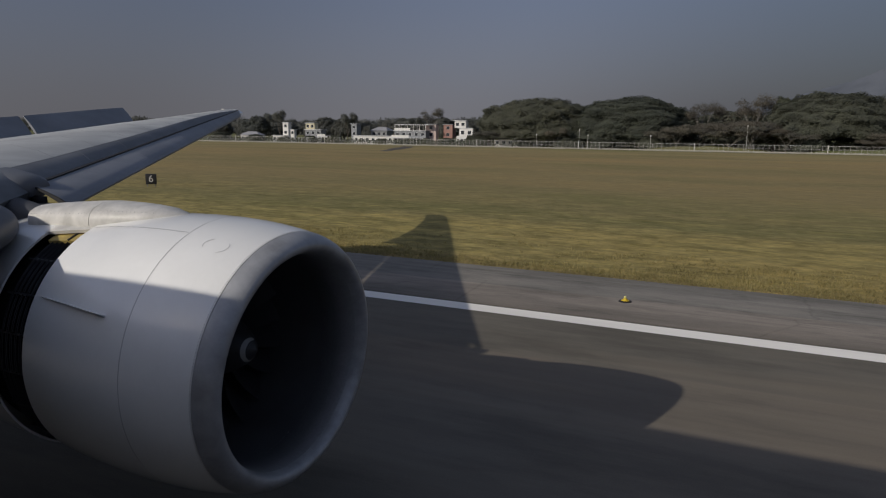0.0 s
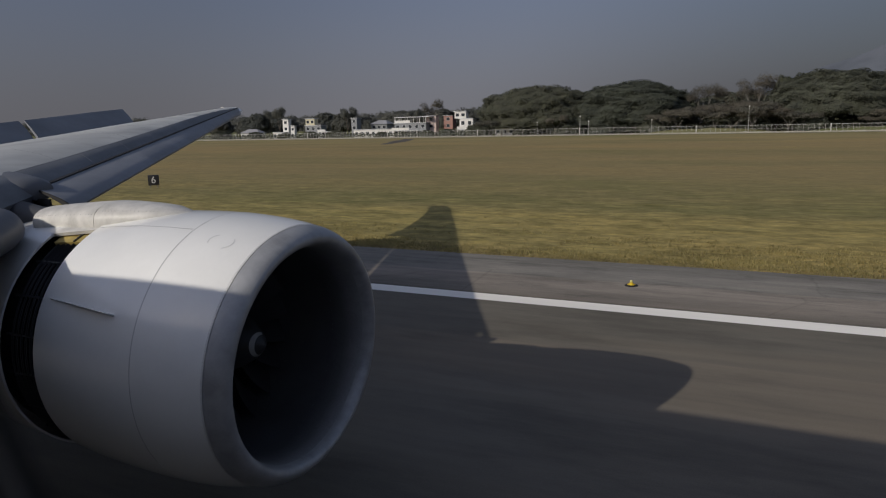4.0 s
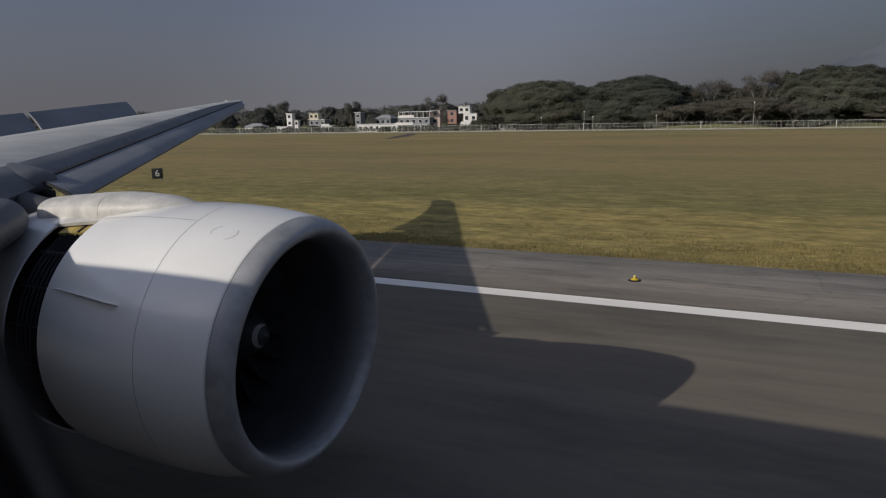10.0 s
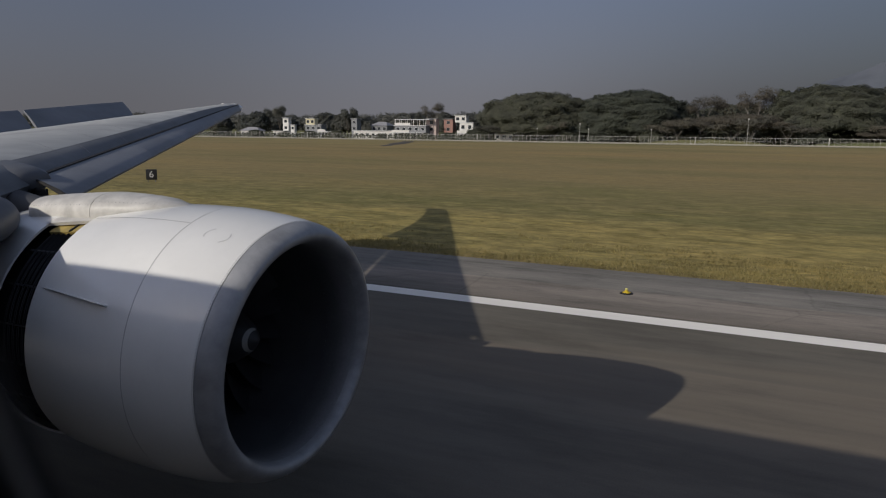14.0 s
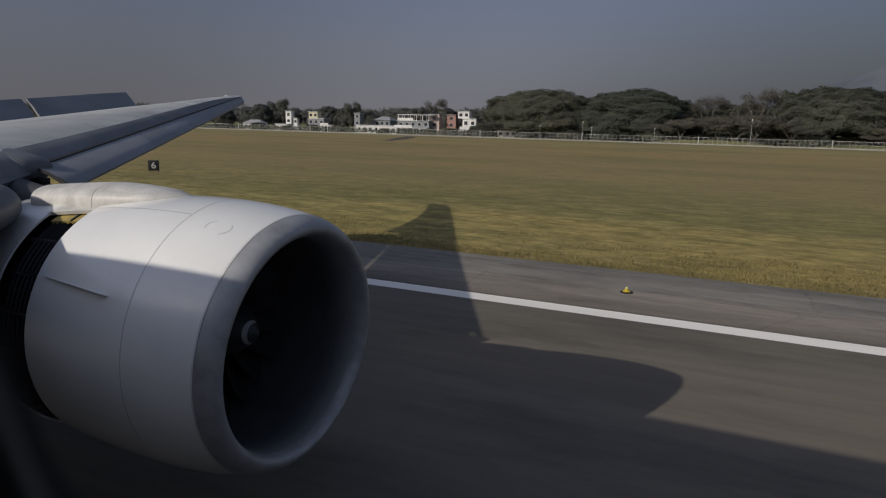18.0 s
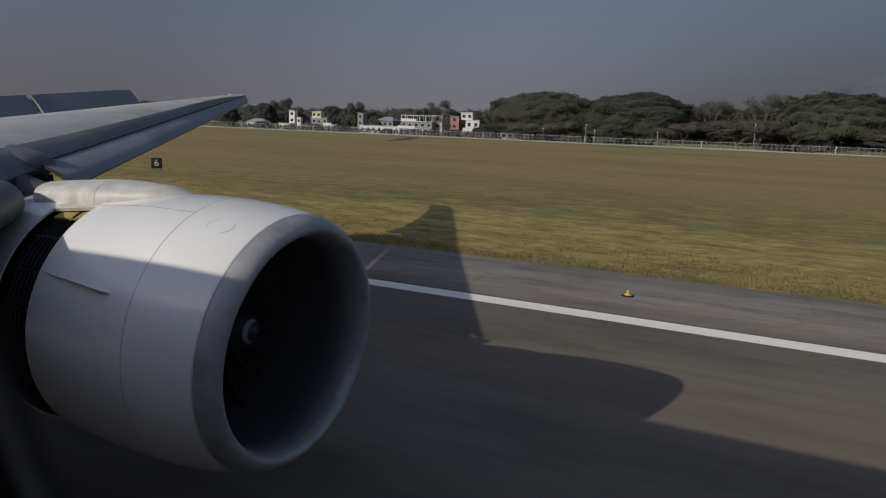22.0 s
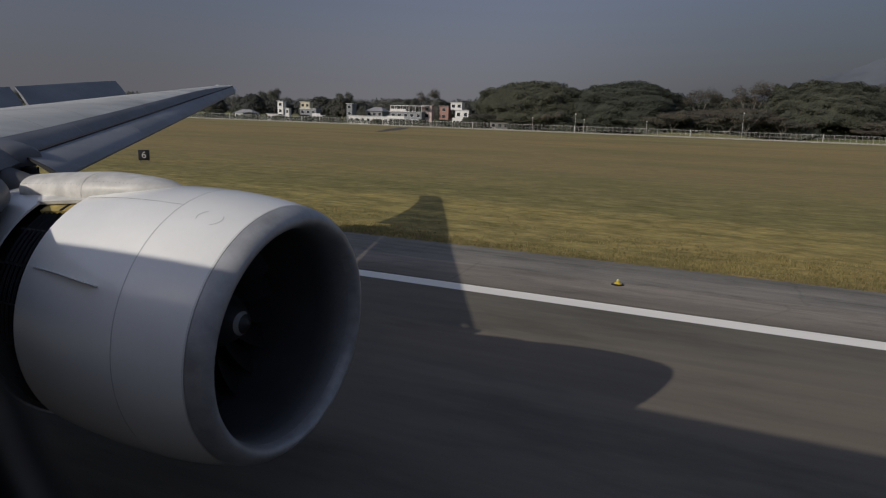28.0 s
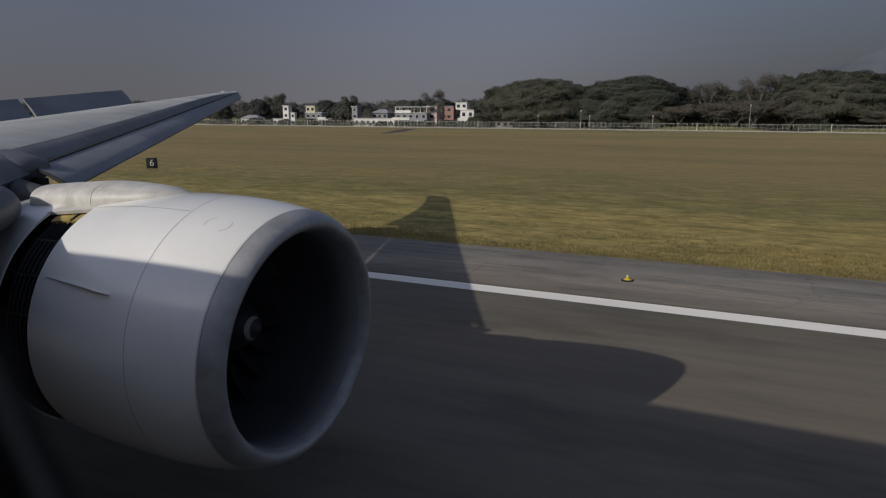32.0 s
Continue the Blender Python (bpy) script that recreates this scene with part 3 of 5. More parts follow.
# strake on the cowl's inboard flank
bm = bmesh.new()
rows = []
for k in range(13):
    f = k / 12
    x, a = -7.93 + 1.24 * f, 149.2 + 3.4 * f
    h = 0.02 + 0.13 * (f ** 0.8) * (1 - max(0.0, (f - 0.95) / 0.05) * 0.5)
    lo, hi = skin_point(x, a, -0.01), skin_point(x, a, h)
    up = Vector((0, 0.5, 0.86)) * 0.011
    rows.append([lo + up, hi + up * 0.4, hi - up * 0.4, lo - up])
part("strake", loft(rows, closed=True, caps=True), WHITE_PAINT, cowl, "thin white strake fin")

# pylon fairing over the cowl, and the strut behind it


def oval(x, y, z, wide, high, n=28, power=2.4):
    pts = []
    for k in range(n):
        a = 2 * math.pi * k / n
        c, s = math.cos(a), math.sin(a)
        pts.append((x, y + wide * abs(c) ** (2 / power) * (1 if c > 0 else -1), z + high * abs(s) ** (2 / power) * (1 if s > 0 else -1)))
    return pts


front = [(-6.9, 9.68, 4.56, 0.03, 0.02), (-7.05, 9.66, 4.55, 0.16, 0.07), (-7.3, 9.63, 4.54, 0.3, 0.14), (-7.6, 9.6, 4.51, 0.38, 0.2), (-7.95, 9.57, 4.48, 0.43, 0.25), (-8.25, 9.55, 4.45, 0.45, 0.285)]
rear = [(-8.26, 9.55, 4.45, 0.45, 0.285), (-8.6, 9.54, 4.44, 0.45, 0.275), (-9.1, 9.53, 4.42, 0.44, 0.255), (-9.4, 9.52, 4.405, 0.43, 0.24), (-9.6, 9.52, 4.4, 0.39, 0.225), (-9.7, 9.52, 4.4, 0.3, 0.18), (-9.74, 9.52, 4.4, 0.08, 0.06)]
part("pylon_nose_fairing", loft([oval(*r) for r in front], caps=True), PYLON_WHITE, plane, "white rounded pylon nose fairing")
pylon = part("pylon_side_fairing", loft([oval(*r) for r in rear], caps=True), PYLON_WHITE, plane, "white riveted pylon fairing")


def pylon_rivets(rows, a, count):
    """Rivets along the fairing's inboard flank at the angle a."""
    table = [oval(*r, n=72) for r in rows]
    for k in range(count):
        f = k / (count - 1) * (len(rows) - 1.001)
        i, t = int(f), f - int(f)
        p = Vector(table[i][a]).lerp(Vector(table[i + 1][a]), t)
        out = Vector((0, p.y - 9.54, (p.z - 4.43) * 1.6)).normalized()
        shared("rivet", rivet_mesh, pylon, Matrix.Translation(p + out * 0.001) @ out.to_track_quat("Z", "X").to_matrix().to_4x4() @ Matrix.Scale(0.6, 4))


pylon_rivets(rear[:5], 38, 34)
pylon_rivets(rear[:5], 31, 26)
pylon_rivets(front[2:], 29, 18)
part("pylon_strut", loft([oval(x, 9.8, z, w, h) for x, z, w, h in ((-8.6, 4.25, 0.2, 0.2), (-9.6, 4.15, 0.22, 0.28), (-10.5, 4.2, 0.3, 0.36), (-11.5, 4.3, 0.4, 0.42), (-15.0, 4.3, 0.3, 0.55), (-17.0, 4.3, 0.05, 0.2))], caps=True), PYLON_DARK, plane, "engine pylon under the wing, painted dark for its shade")

# ---- wing ----


def le(y):
    """Lower leading edge of the extended slats."""
    return Vector((-10.97 - 0.684 * (y - 11.26), y, 4.49 + 0.096 * (y - 11.26)))


def chord(y):
    return float(np.interp(y, [2.0, 10.0, 12.0, 25.0, 30.2, 32.4], [12.6, 8.6, 8.0, 3.8, 2.05, 1.35]))


def section(y, rows):
    p, c = le(y), chord(y)
    return [(p.x - u * c, y, p.z + v * c + w) for u, v, w in rows]


HEIGHTS = {
    # span: heights in metres above the slat's lower edge at 0.18, 0.35, 0.6 and 0.7 of the chord
    3.0: (0.85, 1.1, 1.05, 0.95),
    10.0: (0.65, 0.9, 0.86, 0.78),
    12.0: (0.61, 0.85, 0.8, 0.71),
    16.0: (0.59, 0.78, 0.72, 0.62),
    20.0: (0.59, 0.745, 0.655, 0.57),
    23.0: (0.59, 0.68, 0.57, 0.5),
    26.0: (0.56, 0.61, 0.52, 0.46),
    28.0: (0.51, 0.56, 0.48, 0.43),
    30.2: (0.42, 0.5, 0.44, 0.4),
    32.4: (0.35, 0.4, 0.37, 0.34),
}


def height(y, n):
    return float(np.interp(y, list(HEIGHTS), [h[n] for h in HEIGHTS.values()]))


def wing_box(y):
    p, c = le(y), chord(y)
    a, b, d, e = (height(y, n) for n in range(4))
    rows = ((0.18, a), (0.24, a + (b - a) * 0.55), (0.35, b), (0.48, (b + d) / 2 + 0.01), (0.6, d), (0.7, e), (0.7, e - 0.17), (0.55, 0.1), (0.3, 0.02), (0.18, 0.12))
    return [(p.x - u * c, y, p.z + h) for u, h in rows]


def nose(y):
    p, c = le(y), chord(y)
    a = height(y, 0)
    rows = ((0.18, a - 0.004), (0.165, a - 0.03), (0.145, a - 0.1), (0.125, a - 0.19), (0.112, a * 0.5 + 0.02), (0.104, 0.27), (0.112, 0.16), (0.18, 0.12))
    return [(p.x - u * c, y, p.z + h) for u, h in rows]


spans = [3.0, 6.0, 9.0, 10.0, 12.0, 14, 16, 18, 20, 22, 24, 26, 28, 30.2, 32.0]
part("wing_box", loft([wing_box(y) for y in spans], caps=True), WING_TOP, plane, "pale grey swept wing skin")


def wing_seam(pts, width):
    """A thin dark panel seam that follows points of the wing's upper skin."""
    bm, prev = bmesh.new(), None
    pts = [Vector(p) + Vector((0, 0, 0.004)) for p in pts]
    for i, p in enumerate(pts):
        way = pts[min(i + 1, len(pts) - 1)] - pts[max(i - 1, 0)]
        side = way.cross(Vector((0, 0, 1))).normalized() * width / 2
        now = [bm.verts.new(p + side), bm.verts.new(p - side)]
        if prev:
            bm.faces.new((prev[0], now[0], now[1], prev[1]))
        prev = now
    bmesh.ops.recalc_face_normals(bm, faces=bm.faces)
    return part("panel_seam", bm, SEAM, plane)


wing_seam([wing_box(y)[4] for y in spans if y > 9], 0.015)
for y in (12.0, 14, 16, 18, 20, 22, 24, 26, 28):
    wing_seam(wing_box(y)[:5], 0.012)
for y in (13.0, 15.2, 17.4, 19.5, 21.6, 23.8, 26.0, 28.0):
    wing_seam([Vector(p) + Vector((0.004, 0, 0)) for p in nose(y)[:4]], 0.02)
part("leading_edge", loft([nose(y) for y in spans[2:]], caps=True), NOSE_GREY, plane, "darker grey fixed leading edge")
# black strip standing in for the shade in the slat gap
rows = []
for y in np.linspace(10.31, 31.6, 22):
    p, c = le(y), chord(y)
    rows.append([(p.x - u * c + d, y, p.z + h) for u, h, d in ((0.1, 0.35, 0.0), (0.1, 0.383, 0.012), (0.112, 0.39, 0.0), (0.112, 0.34, 0.0))])
part("slat_gap_seal", loft(rows, caps=True), BLACK, plane, "dark strip painting the gap's shade along the slats")
TIP = ((0.0, -0.005), (0.5, -0.06), (1.0, -0.16), (0.0, -0.1))


AILERON_SPAN = (21.75, 23.0, 24.4, 26.0, 27.3, 28.8, 30.2, 31.1, 32.0)


def aileron(y):
    """Trailing edge panel behind the wing box, narrowing towards the raked tip."""
    deep = float(np.interp(y, [21.75, 24.4, 27.3, 30.2, 32.0], [0.25, 0.14, 0.08, 0.12, 0.28]))
    return [(le(y).x - (0.7 + deep * u) * chord(y), y, le(y).z + height(y, 3) + h) for u, h in TIP]


part("aileron", loft([aileron(y) for y in AILERON_SPAN], caps=True), WING_TOP, plane, "pale grey aileron at the trailing edge")
FLAP = ((0.71, 0.02, 0.31), (0.74, 0.035, 0.31), (0.82, 0.02, 0.14), (1.0, -0.06, -0.28), (0.82, -0.01, -0.06), (0.73, 0.0, 0.09))
for a, b in ((3.2, 9.6), (9.7, 12.3), (12.4, 21.6)):
    part("flap", loft([section(y, FLAP) for y in np.linspace(a, b, 5)], caps=True), GREY_PAINT, plane, "lowered grey trailing edge flap")
SLAT = ((0.0, 0.0, 0.0), (-0.003, 0.0, 0.045), (0.004, 0.0, 0.11), (0.03, 0.0, 0.2), (0.065, 0.0, 0.285), (0.1, 0.0, 0.36), (0.102, 0.0, 0.34), (0.06, 0.0, 0.22), (0.03, 0.0, 0.12))
for a, b in ((10.38, 15.2), (15.206, 19.5), (19.506, 23.8), (23.806, 28.0), (28.006, 31.6)):
    part("slat", loft([section(y, SLAT) for y in np.linspace(a, b, 4)], caps=True), GREY_PAINT, plane, "drooped grey leading edge slat")
rows = []
for y, grow in ((3.2, 1.3), (5.0, 1.2), (7.0, 1.08), (8.2, 1.0), (8.55, 0.96), (8.75, 0.84), (8.88, 0.62), (8.95, 0.3)):
    x, z = -9.64 + 0.66 * (8.6 - y), 4.39 - 0.1065 * (8.6 - y)
    rows.append([(x + 0.62 * grow * math.cos(a), y, z + 0.33 * grow * math.sin(a)) for a in (2 * math.pi * k / 24 for k in range(24))])
part("inboard_slat", loft(rows, caps=True), SLAT_DARK, plane, "rounded inboard leading edge slat, painted dark for its shade")
# root section added mostly out of view to throw shade on the sleeve
rows = []
for y, grow in ((3.2, 1.25), (5.0, 1.15), (7.0, 1.05), (7.9, 1.0), (8.15, 0.9), (8.25, 0.6)):
    x, z = -9.88 + 0.66 * (8.2 - y), 4.36 - 0.1 * (8.2 - y)
    rows.append([(x + 0.6 * grow * math.cos(a), y, z + 0.55 * grow * math.sin(a)) for a in (2 * math.pi * k / 24 for k in range(24))])
part("inboard_leading_edge", loft(rows, caps=True), SLAT_DARK, plane, "fixed leading edge at the wing root, painted dark for its shade")
part("strut_fairing", loft([oval(*r) for r in ((-11.15, 10.38, 4.74, 0.14, 0.08), (-11.2, 10.36, 4.735, 0.3, 0.16), (-11.36, 10.33, 4.735, 0.42, 0.23), (-11.65, 10.28, 4.74, 0.52, 0.28), (-11.95, 10.24, 4.76, 0.58, 0.31), (-12.6, 10.16, 4.76, 0.68, 0.42), (-14.0, 10.0, 4.72, 0.8, 0.56))], caps=True), DARK_GREY, plane, "grey fairing with shade painted in where the pylon meets the wing")
# added black plate standing in for the shade behind the pylon
part("strut_bay", a_box((-13.0, 10.33, 4.1), (-10.88, 10.37, 4.6), 0.01), BLACK, plane, "black filler between pylon and slat, added for shade")
# added hidden block that closes a sunlit notch in the wing's shadow
part("strut_bay", a_box((-10.9, 10.18, 4.02), (-10.14, 10.38, 4.49), 0.015), BLACK, plane, "black filler between pylon and slat, added for shade")
# black plate added to darken the slat's sunlit inboard end
part("slat_end_seal", loft([[Vector(p) + Vector((0.0, d, 0)) for p in section(10.38, SLAT)] for d in (-0.03, -0.004)], caps=True), BLACK, plane, "black plate painting shade on the slat's end")
for a, b in ((12.0, 15.58), (15.82, 21.55), (8.6, 11.9)):
    rows = []
    for y in np.linspace(a, b, 4):
        p, c = le(y), chord(y)
        root = Vector((p.x - 0.7 * c, y, p.z + height(y, 3) + 0.005))
        size = 0.8
        top = root + Vector((-0.72, 0, 0.69)) * size
        mid = root + Vector((-0.72, 0, 0.69)) * size * 0.5 + Vector((0.69, 0, 0.72)) * 0.03
        rows.append([root, mid, top, top + Vector((-0.02, 0, -0.02)), root + Vector((-0.06, 0, -0.06))])
    part("spoiler", loft(rows, caps=True), GREY_PAINT, plane, "raised grey spoiler panel")
for y in (14.5, 19.0):
    p, c = le(y), chord(y)
    part("flap_track_fairing", loft([oval(p.x - u * c, y, p.z - 0.04 * c - d, w, w * 1.4) for u, d, w in ((0.5, 0.0, 0.05), (0.6, 0.1, 0.2), (0.8, 0.2, 0.26), (1.0, 0.35, 0.2), (1.12, 0.5, 0.03))], caps=True), GREY_PAINT, plane, "grey flap track fairing")
p = le(31.9)
bm = bmesh.new()
bmesh.ops.create_uvsphere(bm, u_segments=12, v_segments=8, radius=0.06, matrix=Matrix.Translation((p.x - 1.3, 31.9, p.z + 0.4)) @ Matrix.Diagonal((2.2, 0.8, 0.8, 1)))
part("tip_lamp", bm, SWIRL, plane, "small white wing tip lamp cover")
part("wing_tip", loft([section(y, ((0.0, 0.02, 0.06), (0.02, 0.04, 0.14), (0.2, 0.07, 0.24), (0.6, 0.05, 0.22), (1.0, 0.0, 0.17), (0.5, 0.0, 0.1))) for y in (31.62, 32.0, 32.3, 32.42)], caps=True), WHITE_PAINT, plane, "white rounded wing tip")

# the unseen wing and engine on the far side of the fuselage, added to block light under it


def across(pts):
    return [(p[0], -p[1], p[2]) for p in pts]


part("wing_box", loft([across(wing_box(y)) for y in spans], caps=True), WING_TOP, plane, "pale grey swept wing skin")
part("leading_edge", loft([across(nose(y)) for y in spans], caps=True), NOSE_GREY, plane, "darker grey fixed leading edge")
for a, b in ((3.2, 9.6), (12.4, 21.6)):
    part("flap", loft([across(section(y, FLAP)) for y in np.linspace(a, b, 5)], caps=True), GREY_PAINT, plane, "lowered grey trailing edge flap")
part("aileron", loft([across(aileron(y)) for y in AILERON_SPAN], caps=True), WING_TOP, plane, "pale grey aileron at the trailing edge")
FAR_COWL = [(-5.5, 1.798), (-6.3, 1.886), (-7.2, 1.885), (-8.1, 1.82), (-9.4, 1.75), (-10.2, 1.66), (-11.0, 1.5), (-12.2, 1.18)]
part("engine_cowl", loft([ring(x, r, 48, 0, -ENGINE_Y) for x, r in FAR_COWL + [(-12.2, 1.12), (-10.0, 1.4), (-6.9, 1.55), (-5.6, 1.46), (-5.22, 1.469), (-5.07, 1.58), (-5.19, 1.712), (-5.5, 1.798)]]), WHITE_PAINT, plane, "white engine cowl under the far wing")
part("fan_face", loft([ring(-6.9, 1.54, 48, 0, -ENGINE_Y), ring(-6.95, 0.3, 48, 0, -ENGINE_Y)]), BLACK, plane, "dark fan face")
part("pylon_strut", loft([across(oval(x, 9.8, z, w, h)) for x, z, w, h in ((-8.6, 4.25, 0.2, 0.2), (-9.6, 4.15, 0.22, 0.28), (-10.5, 4.2, 0.3, 0.36), (-11.5, 4.3, 0.4, 0.42), (-15.0, 4.3, 0.3, 0.55), (-17.0, 4.3, 0.05, 0.2))], caps=True), PYLON_DARK, plane, "engine pylon under the wing, painted dark for its shade")

# ---- fuselage, with the cabin window that the view goes through ----
BODY_R, BODY_Z = 2.99, 4.99
EYE_A = math.asin((5.7 - BODY_Z) / BODY_R)
W_X0, W_X1, W_A0, W_A1 = -0.5, 0.3, EYE_A - 0.12, EYE_A + 0.12
angles = sorted({round(a, 5) for a in [2 * math.pi * k / 72 for k in range(72)] if not W_A0 - 0.02 < a < W_A1 + 0.02} | {round(W_A0, 5), round(W_A1, 5)})
stations = [(-40, 1.0, 1.6), (-34, 2.0, 0.8), (-28, 2.8, 0.15), (-24, BODY_R, 0), (-12, BODY_R, 0), (W_X0, BODY_R, 0), (W_X1, BODY_R, 0), (6, BODY_R, 0), (14, BODY_R, 0), (18, 2.8, -0.1), (21, 2.1, -0.35), (23, 1.2, -0.6), (24, 0.1, -0.75)]
bm = bmesh.new()
vs = [[bm.verts.new((x, r * math.cos(a), BODY_Z + dz + r * math.sin(a))) for a in angles] for x, r, dz in stations]
for i in range(len(stations) - 1):
    for k in range(len(angles)):
        if stations[i][0] == W_X0 and abs(angles[k] - W_A0) < 1e-3:
            continue
        m = (k + 1) % len(angles)
        bm.faces.new((vs[i][k], vs[i][m], vs[i + 1][m], vs[i + 1][k]))
bm.faces.new(vs[0])
bm.faces.new(vs[-1][::-1])
bmesh.ops.recalc_face_normals(bm, faces=bm.faces)
# belly greyed to weaken the bounce on the lower nacelle
for f in bm.faces:
    f.material_index = 1 if f.calc_center_median().z < BODY_Z - 1.3 else 0
fuselage = part("fuselage", bm, [BODY_PAINT, GREY_PAINT], plane, "pale blue-white cylindrical fuselage skin with a grey belly")


def window_ring():
    """The cabin window's surround: an oblong outer edge, a rounded opening and a deep reveal."""
    u_ax, v_ax, out = Vector((1, 0, 0)), Vector((0, -math.sin(EYE_A), math.cos(EYE_A))), Vector((0, math.cos(EYE_A), math.sin(EYE_A)))
    c = Vector((0, BODY_R * math.cos(EYE_A), BODY_Z + BODY_R * math.sin(EYE_A)))
    lo_u, hi_u, lo_v, hi_v, rad = -0.29, 0.09, -0.265, 0.16, 0.1
    edge = []
    for cu, cv, a0 in ((hi_u - rad, hi_v - rad, 0), (lo_u + rad, hi_v - rad, 90), (lo_u + rad, lo_v + rad, 180), (hi_u - rad, lo_v + rad, 270)):
        for k in range(9):
            a = radians(a0 + 90 * k / 8)
            edge.append((cu + rad * math.cos(a), cv + rad * math.sin(a)))
    def outer(u, v):
        s = max(abs(u + 0.1) / 0.42, abs(v) / 0.38)
        return ((u + 0.1) / s - 0.1, v / s)
    rings = []
    for pts, d in (([outer(*e) for e in edge], -0.012), (edge, -0.004), ([(u * 1.02, v * 1.02) for u, v in edge], -0.06), ([outer(*e) for e in edge], -0.066)):
        rings.append([c + u * u_ax + v * v_ax + d * out for u, v in pts])
    return loft(rings + rings[:1])


part("window_surround", window_ring(), CABIN, fuselage, "dark plastic cabin window surround")


def window_seal(grow, depth, radius):
    """A rounded rubber bead round the window's reveal."""
    v_ax, out = Vector((0, -math.sin(EYE_A), math.cos(EYE_A))), Vector((0, math.cos(EYE_A), math.sin(EYE_A)))
    c = Vector((0, BODY_R * math.cos(EYE_A), BODY_Z + BODY_R * math.sin(EYE_A))) + depth * out
    rings = []
    for cu, cv, a0 in ((-0.01, 0.06, 0), (-0.19, 0.06, 90), (-0.19, -0.165, 180), (-0.01, -0.165, 270)):
        for k in range(9):
            a = radians(a0 + 90 * k / 8)
            way = math.cos(a) * Vector((1, 0, 0)) + math.sin(a) * v_ax
            p = c + Vector((cu, 0, 0)) + cv * v_ax + (0.1 + grow) * way
            rings.append([p + radius * (math.cos(b) * way + math.sin(b) * out) for b in (2 * math.pi * j / 10 for j in range(10))])
    return loft(rings + rings[:1])


part("window_seal", window_seal(0.0, -0.02, 0.006), RUBBER, fuselage, "dark grey rubber window seal")
part("window_seal", window_seal(0.004, -0.045, 0.006), CABIN, fuselage, "black rubber window bead")

# landing gear under the belly and wings
tyre = bmesh.new()
tube(tyre, [(0, -0.24, 0), (0, -0.2, 0), (0, 0.2, 0), (0, 0.24, 0)], [0.52, 0.66, 0.66, 0.52], 32)
tyre_mesh = smooth(mesh_of("tyre", tyre, BLACK))
for x0, y0, rows in ((-14.5, 5.5, (-1.45, 0, 1.45)), (-14.5, -5.5, (-1.45, 0, 1.45)), (15.5, 0, (0,))):
    leg = part("gear_leg", tube(bmesh.new(), [(x0, y0, 0.66), (x0, y0, 2.2), (x0, y0 * 0.94, 4.2)], [0.13, 0.16, 0.2], 14), GREY_PAINT, plane, "grey landing gear leg")
    if len(rows) > 1:
        part("bogie_beam", tube(bmesh.new(), [(x0 - 1.6, y0, 0.66), (x0 + 1.6, y0, 0.66)], [0.12, 0.12], 12), GREY_PAINT, leg)
    for dx in rows:
        for dy in (-0.6, 0.6) if len(rows) > 1 else (-0.35, 0.35):
            shared("tyre", tyre_mesh, leg, Matrix.Translation((x0 + dx, y0 + dy, 0.66)))

# ---- airfield things ----


def edge_light():
    ob = thing("runway_edge_light", "small yellow elevated runway edge light on a dark base plate", "runway light", "runway edge lights")
    bm = bmesh.new()
    bmesh.ops.create_cone(bm, cap_ends=True, segments=20, radius1=0.3, radius2=0.25, depth=0.04, matrix=Matrix.Translation((0, 0, 0.02)))
    part("base_plate", bm, BLACK, ob)
    part("flange", tube(bmesh.new(), [(0, 0, 0.05), (0, 0, 0.065)], [0.19, 0.17], 18), YELLOW, ob, "yellow flange ring")
    part("stem", tube(bmesh.new(), [(0, 0, 0.06), (0, 0, 0.1), (0, 0, 0.15)], [0.13, 0.1, 0.06], 14), YELLOW, ob, "yellow conical housing")
    part("lens_cap", tube(bmesh.new(), [(0, 0, 0.15), (0, 0, 0.17), (0, 0, 0.23), (0, 0, 0.26)], [0.05, 0.065, 0.055, 0.02], 14), YELLOW_PALE, ob, "pale glass lens")
    return ob


light = edge_light()
light.matrix_basis = pose(-3.2, 25.88, -0.012) @ Matrix.Scale(0.78, 4)
for x in (-183.2, -123.2, -63.2, 56.8, 116.8):
    copy_thing(light, pose(x, 25.88, -0.012) @ Matrix.Scale(0.78, 4))


def letter(text, size, material, parent, m):
    cu = bpy.data.curves.new("numeral", "FONT")
    cu.body, cu.size, cu.align_x, cu.align_y, cu.extrude = text, size, "CENTER", "CENTER", 0.006
    tmp = bpy.data.objects.new("numeral", cu)
    me = bpy.data.meshes.new_from_object(tmp)
    bpy.data.objects.remove(tmp)
    me.materials.append(material)
    ob = new("numeral", me)
    ob.parent, ob.matrix_basis = parent, m
    return ob


sign = thing("distance_sign", "small black runway distance sign with a white number 6", "sign", at=(-54.5, 52.1, -0.06), turn=42)
part("panel", a_box((-0.52, -0.1, 0.25), (0.52, 0.1, 1.3), 0.02), SIGN_BLACK, sign)
for x in (-0.35, 0.35):
    part("leg", tube(bmesh.new(), [(x, 0, 0), (x, 0, 0.27)], [0.04, 0.04], 8), STEEL, sign)
letter("6", 0.95, WALL_WHITE, sign, pose(0, -0.112, 0.78, 90, 0, 0))


